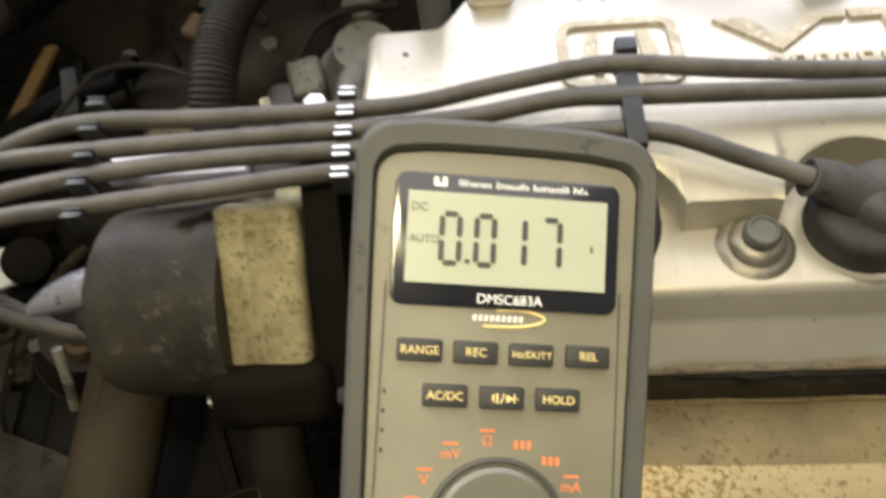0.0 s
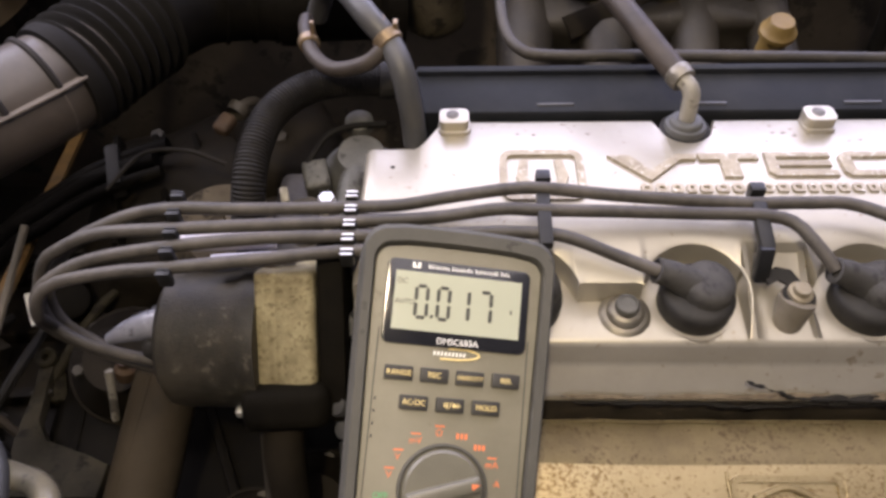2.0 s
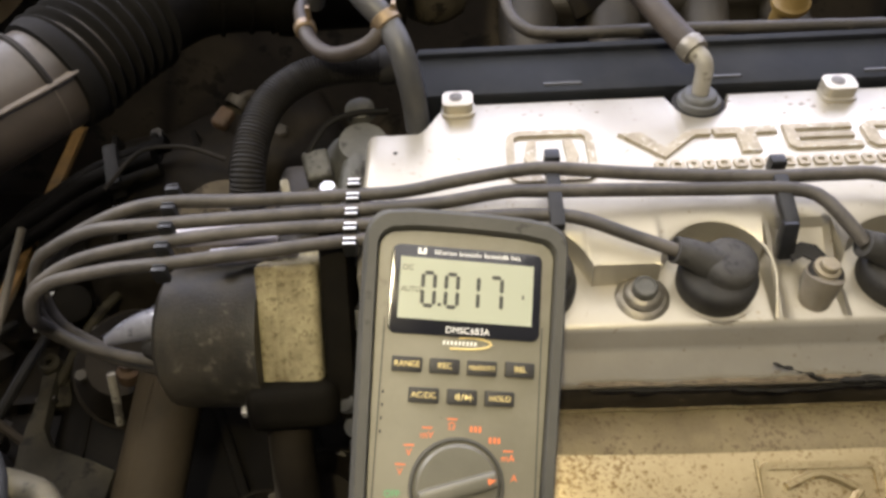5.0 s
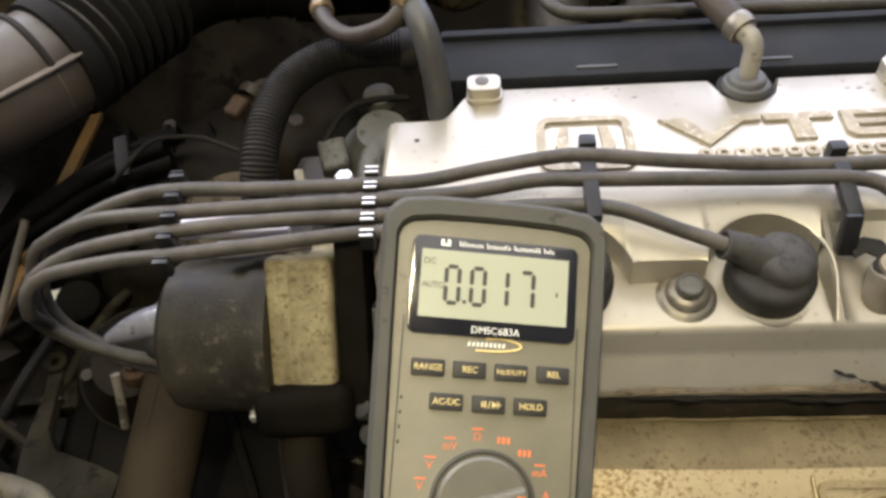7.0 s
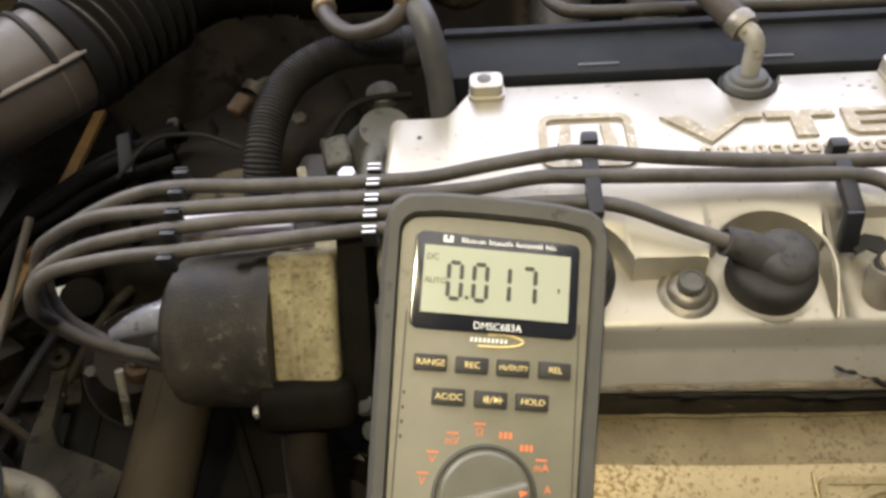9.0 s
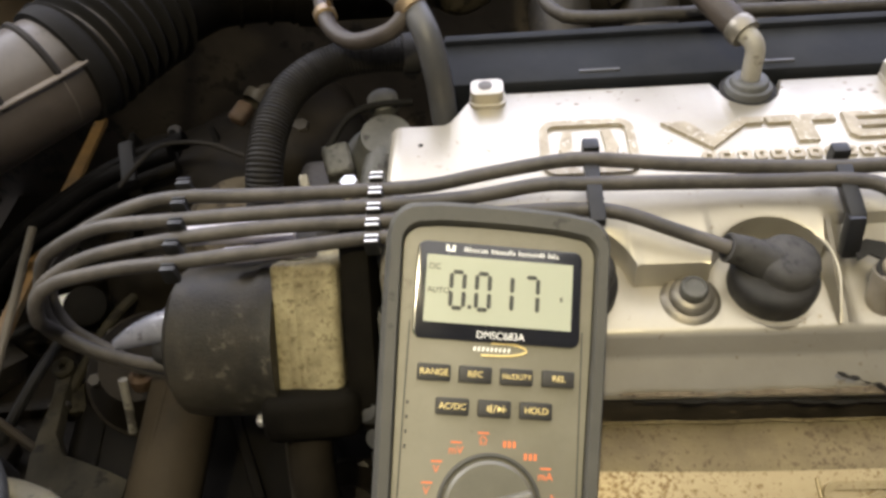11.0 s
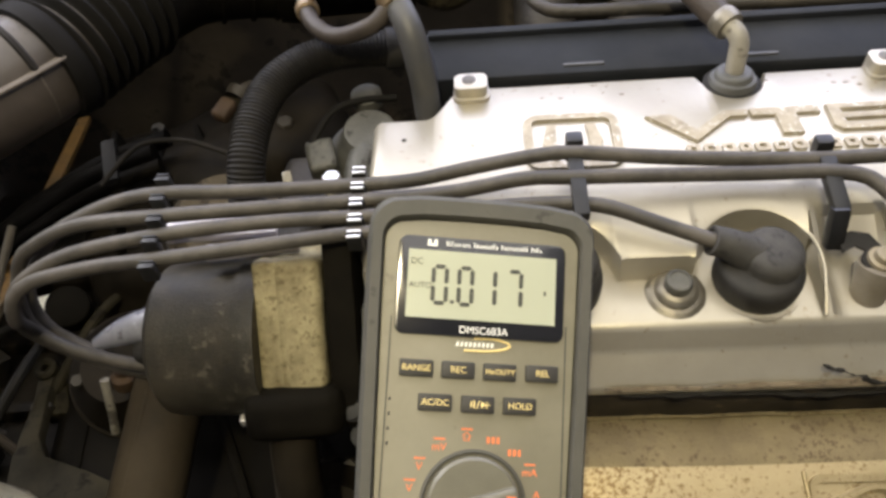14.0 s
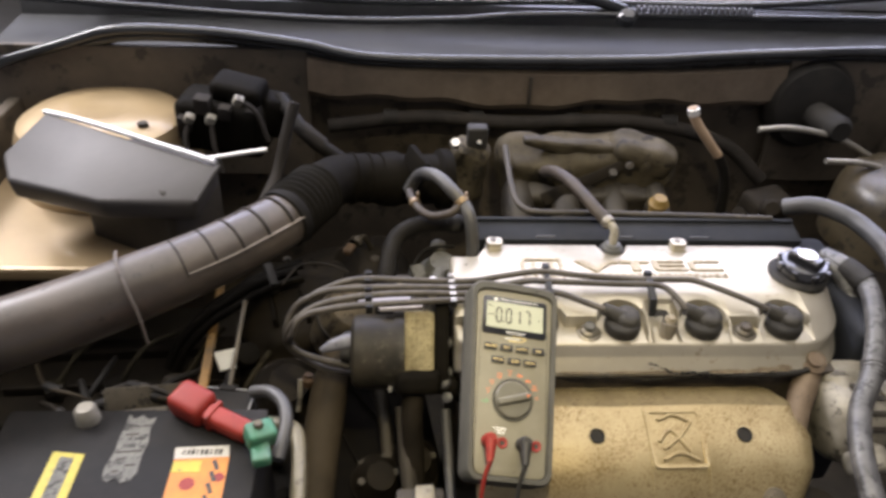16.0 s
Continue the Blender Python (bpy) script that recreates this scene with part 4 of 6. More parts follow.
    part("casting", lathe([(0.0, -0.05), (0.030, -0.05), (0.028, -0.01), (0.020, 0.0), (0.016, 0.012), (0, 0.013)], (-0.232, 0.042, 0.815), (0.1, -0.2, 1), 28), CASTDIRT, t)
    part("spout", sweep([(-0.232, 0.040, 0.815), (-0.236, 0.020, 0.815), (-0.238, -0.002, 0.805), (-0.238, -0.015, 0.79)], 0.010, 14, 0.005), CASTDIRT, t)
    part("plug", box((0.018, 0.022, 0.020), (-0.262, 0.030, 0.812), 0.004, (20, 0, 15), segs=3), CASTDIRT, t)
    part("plug", box((0.006, 0.012, 0.006), (-0.284, 0.020, 0.806), 0.002, (20, 0, 15)), CREAM, t, "cream plug")
    part("cap", lathe([(0.010, -0.006), (0.010, 0.001), (0.007, 0.003), (0, 0.0035)], (-0.2345, 0.068, 0.832), (0, -0.1, 1), 20), CASTDIRT, t)
    part("lead", sweep([(-0.268, 0.034, 0.822), (-0.255, 0.052, 0.832), (-0.238, 0.060, 0.834), (-0.215, 0.064, 0.832)], 0.0024, 8, 0.004), BELLOWS, t)
    part("lead", sweep([(-0.276, 0.004, 0.812), (-0.262, 0.006, 0.815), (-0.250, -0.004, 0.812), (-0.244, -0.02, 0.80)], 0.0028, 8, 0.004), GRIME, t)
    part("base", box((0.07, 0.09, 0.05), (-0.262, 0.02, 0.765), 0.01, segs=3), GRIME, t)
    r = thing("wiring_channel", "dark blue-black plastic channel behind the valve cover", "wiring channel")
    part("channel", box((0.43, 0.040, 0.032), (0.020, 0.072, 0.842), 0.003, (12, 0, 0)), RAIL, r)
    part("lip", box((0.425, 0.005, 0.007), (0.020, 0.0830, 0.8615), 0.001, (12, 0, 0)), RAIL, r)
    for x in (-0.10, 0.0, 0.10):
        part("tab", box((0.024, 0.002, 0.0025), (x, 0.055, 0.8545), 0.0006), GREYHOSE, r)
    p = thing("vacuum_pipe", "thin grey metal vacuum pipe along the manifold", "pipe")
    part("pipe", sweep([(-0.1337, 0.235, 0.89), (-0.1337, 0.200, 0.882), (-0.1326, 0.133, 0.870), (-0.122, 0.104, 0.866), (-0.1000, 0.0965, 0.865), (-0.0243, 0.0950, 0.865), (0.10, 0.090, 0.865), (0.205, 0.085, 0.865)], 0.0042, 10, 0.006), GRIME, p)


breather()


# ---- multimeter ----
def multimeter():
    ob = thing("multimeter", "grey-green digital multimeter in a dark rubber holster lying on the engine", "multimeter")
    nrm = Vector((0.1927, -0.5388, 0.8201)).normalized()
    up = Vector((0.0891, 0.8419, 0.5322))
    up = (up - nrm * up.dot(nrm)).normalized()
    right = up.cross(nrm)
    top = Vector((-0.1635, -0.1266, 0.8747)) + up * 0.0358
    M = Matrix.Translation(top) @ Matrix((right, up, nrm)).transposed().to_4x4()
    ob.matrix_world = M

    # body outline, slightly narrower towards its lower end
    def outline(inset, drop=0.0):
        w0, w1, h = 0.0480 - inset, 0.0440 - inset, 0.204 - inset
        r = 0.0125 - inset * 0.6
        pts = []
        for a in range(0, 91, 10):
            pts.append((w0 - r + r * math.cos(radians(a)), -inset * 1.5 - r + r * math.sin(radians(a))))
        for i in range(1, 10):
            x = (w0 - r) * (1 - i / 5)
            pts.append((x, -inset * 1.5 + 0.0016 * (1 - (x / w0) ** 2)))
        for a in range(90, 181, 10):
            pts.append((-w0 + r + r * math.cos(radians(a)), -inset * 1.5 - r + r * math.sin(radians(a))))
        for i in range(1, 8):
            pts.append((-w0 + (w0 - w1) * i / 8, -0.03 - 0.02 * i))
        for a in range(180, 271, 10):
            pts.append((-w1 + r + r * math.cos(radians(a)), -h + r + r * math.sin(radians(a))))
        for a in range(270, 361, 10):
            pts.append((w1 - r + r * math.cos(radians(a)), -h + r + r * math.sin(radians(a))))
        for i in range(7, 0, -1):
            pts.append((w0 - (w0 - w1) * i / 8, -0.03 - 0.02 * i))
        return pts

    one = bmesh.new()
    layers = [(outline(0.004), -0.036), (outline(0.0), -0.031), (outline(0.0), -0.003), (outline(0.0015), 0.0), (outline(0.0055), 0.0), (outline(0.0065), -0.0035)]
    rows = [[one.verts.new((x, y, z)) for x, y in pts] for pts, z in layers]
    k = len(rows[0])
    for a, b in zip(rows, rows[1:]):
        for i in range(k):
            one.faces.new((a[i], a[(i + 1) % k], b[(i + 1) % k], b[i]))
    one.faces.new(rows[0][::-1])
    part("holster", one, HOLSTER, ob, "dark grey rubber holster")
    bm = slab(outline(0.0068), 0.0045, m=pose(0, 0, -0.0070), bevel=0.0012)
    part("face_plate", bm, FACE, ob, "grey-green moulded face")
    for s in (-1, 1):
        part("side_groove", box((0.0006, 0.15, 0.0006), (s * 0.0365, -0.125, -0.0024), 0.0001), HOLSTER, ob)
    # display
    b = part("display_bezel", slab(rounded(0.0705, 0.0408, 0.0038, cx=0, cy=-0.0365), 0.0018, m=pose(0, 0, -0.0030), bevel=0.0006), BEZEL, ob, "glossy black display bezel")
    lcd = part("lcd_screen", box((0.0622, 0.0280, 0.0005), (0.0, -0.0360, -0.0009), 0.0), LCD, ob, "grey-green liquid crystal screen", False)
    z = -0.00055

    def digit(cx, cy, w, h, on):
        t, g = 0.0018, 0.0004
        bars = {"a": (0, h / 2, w, t), "g": (0, 0, w, t), "d": (0, -h / 2, w, t), "f": (-w / 2, h / 4, t, h / 2), "b": (w / 2, h / 4, t, h / 2), "e": (-w / 2, -h / 4, t, h / 2), "c": (w / 2, -h / 4, t, h / 2)}
        for s in on:
            x, y, sx, sy = bars[s]
            bw, bh = (sx - 2 * g, sy) if sx > sy else (sx, sy - 2 * g)
            c = t * 0.4
            if sx > sy:
                line = [(-bw / 2, 0), (-bw / 2 + c, -bh / 2), (bw / 2 - c, -bh / 2), (bw / 2, 0), (bw / 2 - c, bh / 2), (-bw / 2 + c, bh / 2)]
            else:
                line = [(0, -bh / 2), (bw / 2, -bh / 2 + c), (bw / 2, bh / 2 - c), (0, bh / 2), (-bw / 2, bh / 2 - c), (-bw / 2, -bh / 2 + c)]
            part("digit_segment", slab([(cx + x + px, cy + y + py) for px, py in line], 0.00008, m=pose(0, 0, z)), SEGMENT, lcd, smooth=False)

    for cx, on in ((-0.0177, "abcdef"), (-0.0070, "abcdef"), (0.0026, "bc"), (0.0136, "abc")):
        digit(cx, -0.0362, 0.0054, 0.0150, on)
    part("decimal_point", slab([(-0.0004, -0.0004), (0.0012, -0.0004), (0.0012, 0.0010), (-0.0004, 0.0010)], 0.00008, m=pose(-0.0127, -0.0432, z)), SEGMENT, lcd, smooth=False)
    lettering("DC", 0.0036, pose(-0.0276, -0.0270, z), SEGMENT, lcd)
    lettering("AUTO", 0.0034, pose(-0.0257, -0.0368, z), SEGMENT, lcd)
    part("unit_mark", box((0.0008, 0.002, 0.0001), (0.0265, -0.037, z)), SEGMENT, lcd, smooth=False)
    # maker's line above the screen: mark and word bars
    part("maker_mark", slab([(-0.0020, -0.0014), (0.0020, -0.0014), (0.0020, 0.0014), (0.0006, 0.0014), (0.0006, -0.0004), (-0.0006, -0.0004), (-0.0006, 0.0014), (-0.0020, 0.0014)], 0.0001, m=pose(-0.0215, -0.0188, -0.0011)), INKWHITE, b, smooth=False)
    # the maker's line cannot be lettered: small white strokes, one group a word
    x, ink = -0.0155, random.Random(8)
    for count in (9, 9, 10, 4):
        for i in range(count):
            tall = 0.0021 if i == 0 or ink.random() < 0.3 else 0.0014
            part("word_bar", box((0.00040, tall, 0.0001), (x, -0.0198 + tall / 2, -0.0011)), INKWHITE, b, smooth=False)
            if ink.random() < 0.75:
                part("word_bar", box((0.00070, 0.00035, 0.0001), (x + 0.00040, -0.0198 + ink.choice((0.0003, 0.0007, 0.0012)), -0.00108)), INKWHITE, b, smooth=False)
            x += 0.00116
        x += 0.0012
    lettering("DMSC683A", 0.0042, pose(0.0015, -0.0541, -0.00105), INKWHITE, b)
    # maker's badge below the bezel, as plain shapes
    badge = part("badge_swoosh", sweep([(-0.002, -0.0572, -0.0023), (0.006, -0.0570, -0.0023), (0.0125, -0.0586, -0.0023), (0.0120, -0.0605, -0.0023), (0.005, -0.0620, -0.0023), (-0.006, -0.0623, -0.0023)], 0.0005, 6, 0.002), INKYELLOW, ob, "yellow swoosh badge")
    for i in range(9):
        part("badge_bar", slab([(0, 0), (0.0010, 0), (0.0014, 0.0018), (0.0004, 0.0018)], 0.0001, m=pose(-0.0095 + i * 0.0018, -0.0606, -0.0024)), INKWHITE, badge, smooth=False)
    # buttons
    words = [("RANGE", -0.0252, -0.0703), ("REC", -0.0081, -0.0703), ("Hz/DUTY", 0.0091, -0.0703), ("REL", 0.0267, -0.0700), ("AC/DC", -0.0168, -0.0836), (None, 0.0006, -0.0836), ("HOLD", 0.0179, -0.0835)]
    for text, bx, by in words:
        k = part("button", box((0.0136, 0.0068, 0.0030), (bx, by, -0.0017), 0.0008), BUTTON, ob, "black rubber button with yellow lettering")
        if text:
            lettering(text, 0.0036 if len(text) < 7 else 0.0030, pose(bx, by, -0.00005), INKYELLOW, k)
        else:
            for q in (box((0.0006, 0.0022, 0.0001), (bx - 0.0028, by, 0)), box((0.0006, 0.0030, 0.0001), (bx - 0.0016, by, 0)), box((0.0004, 0.0034, 0.0001), (bx, by, 0), 0, (0, 0, -20)), slab([(0.0012, -0.0013), (0.0012, 0.0013), (0.0034, 0)], 0.0001, m=pose(bx, by, 0)), box((0.0004, 0.0028, 0.0001), (bx + 0.0036, by, 0)), box((0.0040, 0.0003, 0.0001), (bx + 0.0030, by, 0.00003))):
                part("symbol", q, INKYELLOW, k, smooth=False)
    for i in range(4):
        part("grip_dot", box((0.0009, 0.0014, 0.0003), (-0.0350, -0.0830 - 0.0058 * i, -0.0023)), BUTTON, ob)
    # dial
    dc = (0.0006, -0.1227)
    part("dial_ring", lathe([(0.0215, 0), (0.0215, 0.0016), (0.0205, 0.0020), (0.0196, 0.0014), (0.0196, 0)], (*dc, -0.0028), n=48), HOLSTER, ob)
    knob = part("dial", lathe([(0.0190, 0), (0.0188, 0.0030), (0.0175, 0.0042), (0, 0.0044)], (*dc, -0.0028), n=48), DIALPLASTIC, ob, "round rotary selector")
    part("dial_grip", box((0.036, 0.0075, 0.0060), (*dc, 0.0030), 0.0024, (0, 0, 17), segs=3), DIALPLASTIC, knob)
    part("pointer", slab([(0.0130, -0.0014), (0.0130, 0.0014), (0.0168, 0)], 0.0001, m=pose(*dc, 0.0062, 0, 0, 17)), INKORANGE, knob, smooth=False)
    marks = [("V", 168), ("V", 148), ("mV", 124), ("Ω", 98), (None, 74), (None, 52), ("mA", 30), ("A", 10)]
    for text, a in marks:
        x, y = dc[0] + 0.0262 * math.cos(radians(a)), dc[1] + 0.0262 * math.sin(radians(a))
        if text:
            lettering(text, 0.0044, pose(x, y, -0.0023), INKORANGE, ob, "scale_lettering")
        else:
            for i in range(3):
                part("scale_bar", box((0.0012, 0.0026, 0.0001), (x - 0.0020 + i * 0.0020, y, -0.0023)), INKORANGE, ob, smooth=False)
        if text and a > 20:
            part("scale_bar", box((0.0046, 0.0007, 0.0001), (x, y + 0.0032, -0.0023)), INKORANGE, ob, smooth=False)
    lettering("OFF", 0.0040, pose(dc[0] - 0.0285, dc[1] - 0.004, -0.0023), INKGREEN, ob, "scale_lettering", "green printed word")
    for i in range(3):
        part("warning_bar", box((0.014 - 0.003 * i, 0.0009, 0.0001), (-0.012 + 0.001 * i, -0.1520 - 0.0024 * i, -0.0023)), INKWHITE, ob, smooth=False)
    # sockets
    for x, tone in ((-0.0250, RED), (-0.0085, RED), (0.0105, BUTTON), (0.0265, RED)):
        s = part("socket", lathe([(0.0055, 0), (0.0055, 0.0014), (0.0046, 0.0018), (0.0030, 0.0010), (0, 0.0008)], (x, -0.1660, -0.0028), n=28), tone, ob, "input socket")
        part("socket_hole", lathe([(0.0024, 0), (0.0024, 0.0002), (0, 0.0002)], (x, -0.1660, -0.0016), n=16), GRIME, s)
    for nm, x, tone, inkl in (("red_test_lead", -0.0250, RED, "red test lead plugged into the multimeter"), ("black_test_lead", 0.0105, BUTTON, "black test lead plugged into the multimeter")):
        t = thing(nm, inkl, "test lead", "test leads")
        p0 = M @ Vector((x, -0.1660, 0.0))
        part("plug", lathe([(0, 0), (0.0062, 0), (0.0066, 0.004), (0.0066, 0.013), (0.0050, 0.018), (0, 0.018)], p0, nrm, 20), tone, t)
        a, b_, c = M @ Vector((x, -0.1670, 0.014)), M @ Vector((x - 0.001, -0.188, 0.016)), M @ Vector((x - 0.003, -0.205, 0.006))
        part("strain_relief", sweep([a, (a + b_) / 2, b_], lambda r, L: 0.0062 - 0.0030 * (r / L), 12, 0.002), tone, t)
        part("wire", sweep([b_, c, c + Vector((-0.006, -0.02, -0.05)), c + Vector((-0.02, -0.05, -0.14))], 0.0021, 8, 0.006), tone, t)


multimeter()


# ---- heat shield ----
def heat_shield():
    ob = thing("heat_shield", "rust-speckled galvanised exhaust heat shield in front of the engine", "heat shield")
    prof = [(-0.131, 0.766), (-0.133, 0.775), (-0.137, 0.7765), (-0.151, 0.7775), (-0.156, 0.7772), (-0.1605, 0.7760), (-0.194, 0.7655), (-0.222, 0.752), (-0.246, 0.733), (-0.262, 0.700), (-0.268, 0.640)]
    right = [0.138, 0.140, 0.142, 0.153, 0.156, 0.158, 0.163, 0.157, 0.140, 0.118, 0.10]
    one = bmesh.new()
    n = 60
    rows = []
    for (y, z), xr in zip(prof, right):
        row = []
        for i in range(n + 1):
            x = -0.205 + (xr + 0.205) * i / n
            e = (xr - x) / 0.012
            dz = -0.006 * max(0, 1 - e) ** 2
            row.append(one.verts.new((x, y, z + dz + 0.0012 * math.sin(x * 31) * math.cos(y * 40))))
        rows.append(row)
    # flat top rows are split off to take the dimmed, stained colour
    strip = bmesh.new()
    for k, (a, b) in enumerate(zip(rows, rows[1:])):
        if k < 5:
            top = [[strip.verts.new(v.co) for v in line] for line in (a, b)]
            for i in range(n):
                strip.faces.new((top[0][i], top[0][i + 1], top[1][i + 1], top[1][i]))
        else:
            for i in range(n):
                one.faces.new((a[i], a[i + 1], b[i + 1], b[i]))
    # turned-down right edge gives the sheet its depth
    low = [one.verts.new(r[-1].co + Vector((0.004, 0, -0.02))) for r in rows]
    for i in range(len(rows) - 1):
        one.faces.new((rows[i][-1], low[i], low[i + 1], rows[i + 1][-1]))
    bmesh.ops.delete(one, geom=[v for v in one.verts if not v.link_faces], context="VERTS")
    bmesh.ops.remove_doubles(strip, verts=strip.verts[:], dist=0.00001)
    for nm, bm, tone, text in (("sheet", one, SHIELD, "rust-speckled sloping sheet"), ("top_strip", strip, SHIELDTOP, "brown stained top strip, darkened for weaker light")):
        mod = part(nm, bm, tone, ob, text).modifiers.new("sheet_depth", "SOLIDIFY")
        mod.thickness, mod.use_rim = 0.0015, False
    # uneven bead added in place of the glints along the top edge
    part("edge_bead", sweep([(-0.20 + 0.017 * k, -0.1352 + 0.0004 * math.sin(k * 2.1), 0.7772) for k in range(20)], lambda r, L: 0.0005 + 0.0006 * abs(math.sin(r * 330) * math.sin(r * 97)), 6, 0.0015), SHIELDTOP, ob, "uneven bead added for edge glints")
    way = Vector((0, -0.40, 0.92)).normalized()
    for x in (-0.074, 0.087):
        c = Vector((x, -0.194, 0.7665))
        part("bolt_hole", lathe([(0.0086, 0.0), (0.0082, 0.0012), (0.0068, 0.0014), (0.0062, 0.0002), (0, 0.0002)], c - way * 0.0006, way, 28), PITCH, ob, "dark recessed bolt hole")
    part("corner_bolt", lathe([(0.013, 0), (0.012, 0.004), (0.007, 0.005), (0.007, 0.011), (0, 0.012)], (0.108, -0.248, 0.728), (0, -0.6, 0.8), 20), OLDALLOY, ob, "rusty corner bolt")
    part("corner_bolt", lathe([(0.013, 0), (0.012, 0.004), (0.007, 0.005), (0.007, 0.011), (0, 0.012)], (-0.105, -0.256, 0.716), (0, -0.6, 0.8), 20), TANHOSE, ob, "rusty corner bolt")
    for x in (-0.0185, 0.0430):
        part("pressed_ridge", sweep([(x, -0.164, 0.7748), (x, -0.194, 0.7655), (x - 0.001, -0.222, 0.752), (x - 0.002, -0.246, 0.733)], 0.0010, 8, 0.005), SHIELD, ob)
    # pressed mark in the middle: a square with bent bars
    M = Matrix.Translation((0.0122, -0.1960, 0.7637)) @ Matrix(((1, 0, 0), (0, 0.930, -0.366), (0, 0.366, 0.930))).to_4x4()
    mark = part("pressed_mark", frame_plate(0.060, 0.064, 0.006, 0.0035, 0.0035, M @ pose(0, 0, -0.0022)), SHIELD, ob, "pressed square mark")
    for p in ([(-0.018, 0.02, 0.001), (0.0, 0.026, 0.002), (0.018, 0.018, 0.001)], [(-0.016, -0.012, 0.001), (0.004, 0.002, 0.002), (0.018, 0.018, 0.001)], [(-0.02, -0.004, 0.001), (-0.006, 0.008, 0.002), (0.012, -0.014, 0.001)], [(-0.018, -0.024, 0.001), (0.0, -0.016, 0.002), (0.02, -0.024, 0.001)]):
        part("pressed_bar", sweep([M @ Vector((q[0], q[1], 0.0008)) for q in p], 0.0022, 8, 0.004), SHIELD, mark)


heat_shield()


# ---- distributor and neighbours ----
def distributor():
    ob = thing("distributor", "black scuffed distributor cap on a stained alloy housing", "distributor")
    ax = Vector((1, 0, 0))
    c = Vector((-0.3385, -0.083, 0.786))
    part("cap", lathe([(0, 0), (0.036, 0), (0.041, 0.004), (0.0425, 0.012), (0.043, 0.046), (0.0450, 0.049), (0.0450, 0.060), (0, 0.060)], c, ax, 40), COIL, ob, "scuffed black plastic cap")
    for a in (25, 75, 125):
        p = c + Vector((0, 0.022 * math.cos(radians(a)), -0.006 + 0.018 * math.sin(radians(a))))
        part("tower", lathe([(0.010, 0.006), (0.009, -0.008), (0.007, -0.012), (0, -0.012)], p, ax, 16), BOOT, ob)
    way = Vector((0, -0.775, 0.632))
    turn = math.degrees(math.atan2(0.632, 0.775))
    h = part("housing", box((0.0245, 0.076, 0.070), (-0.2575, -0.0728, 0.7925), 0.006, (-turn, 0, 0), segs=4), HOUSING, ob, "stained cream alloy housing")
    part("groove", box((0.0080, 0.0748, 0.0688), (-0.2700, -0.0728, 0.7925), 0.002, (-turn, 0, 0)), HOUSING, h)
    part("rim", box((0.0078, 0.0758, 0.0698), (-0.2750, -0.0728, 0.7925), 0.0022, (-turn, 0, 0), segs=3), HOUSING, h)
    for dy in (-0.024, 0.024):
        part("screw", lathe([(0.0030, 0), (0.0030, 0.0008), (0.0022, 0.0012), (0, 0.0012)], Vector((-0.2575, -0.0728, 0.7925)) + Vector((0, 0.632, 0.775)) * dy + way * 0.0350, way, 12), OLDALLOY, h)
    # plate coloured near black to stand in for the shade beside the housing
    part("mount_plate", box((0.016, 0.10, 0.10), (-0.2365, -0.060, 0.783), 0.004, (-turn, 0, 0)), SHADEBLACK, ob)
    part("top_plate", box((0.060, 0.014, 0.006), (-0.302, -0.048, 0.836), 0.002, (6, 2, 3)), SLATE, ob, "pale grey top plate")
    part("top_plate", box((0.050, 0.008, 0.006), (-0.283, -0.064, 0.836), 0.002, (6, 2, 6)), SLATE, ob, "pale grey top plate")
    s = part("spout", sweep([(-0.326, -0.087, 0.806), (-0.344, -0.0885, 0.806), (-0.359, -0.0915, 0.8035), (-0.3725, -0.0945, 0.799)], lambda r, L: 0.0100 - 0.0066 * (r / L) ** 2, 14, 0.003), SPOUT, ob, "shiny grey spout boot")
    b = thing("thermostat_bolt", "bright zinc bolt head behind the cables", "bolt")
    part("head", hexnut(0.0056, 0.006, (-0.245, -0.020, 0.838)), STEEL, b)
    part("post", lathe([(0.006, -0.02), (0.006, 0), (0, 0)], (-0.245, -0.020, 0.838), n=12), STEEL, b)
    e = thing("black_connector", "black rubber connector below the distributor", "connector")
    # connector blackened beyond its rubber, for the shade under the distributor
    part("body", box((0.052, 0.036, 0.028), (-0.2640, -0.121, 0.776), 0.010, (-34, 4, 6), segs=3), SHADEBLACK, e)
    part("neck", sweep([(-0.245, -0.118, 0.772), (-0.225, -0.120, 0.766), (-0.205, -0.12, 0.75)], 0.012, 12, 0.005), SHADEBLACK, e)
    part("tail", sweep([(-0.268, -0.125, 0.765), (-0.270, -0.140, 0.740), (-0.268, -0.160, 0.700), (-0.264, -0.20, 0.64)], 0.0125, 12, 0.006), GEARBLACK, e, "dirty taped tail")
    part("glint_clip", box((0.004, 0.006, 0.006), (-0.2945, -0.1240, 0.767), 0.001), BRIGHT, e)
    v = thing("sensor_column", "row of dark sensors and plugs beside the head", "sensor")
    for i, (y, z) in enumerate(((-0.055, 0.822), (-0.085, 0.800), (-0.11, 0.778))):
        part("sensor", lathe([(0.009, -0.03), (0.009, 0), (0.0075, 0.004), (0, 0.005)], (-0.2325, y, z), (0, -0.7, 0.7), 16), GREYHOSE, v)
    part("terminal", lathe([(0.008, 0), (0.009, 0.006), (0.006, 0.010), (0, 0.011)], (-0.2340, -0.120, 0.772), (-0.2, -0.6, 0.7), 14), GREYHOSE, v)
    part("terminal", lathe([(0.006, 0), (0.006, 0.006), (0, 0.008)], (-0.2300, -0.131, 0.760), (-0.2, -0.6, 0.7), 14), GREYHOSE, v)


distributor()


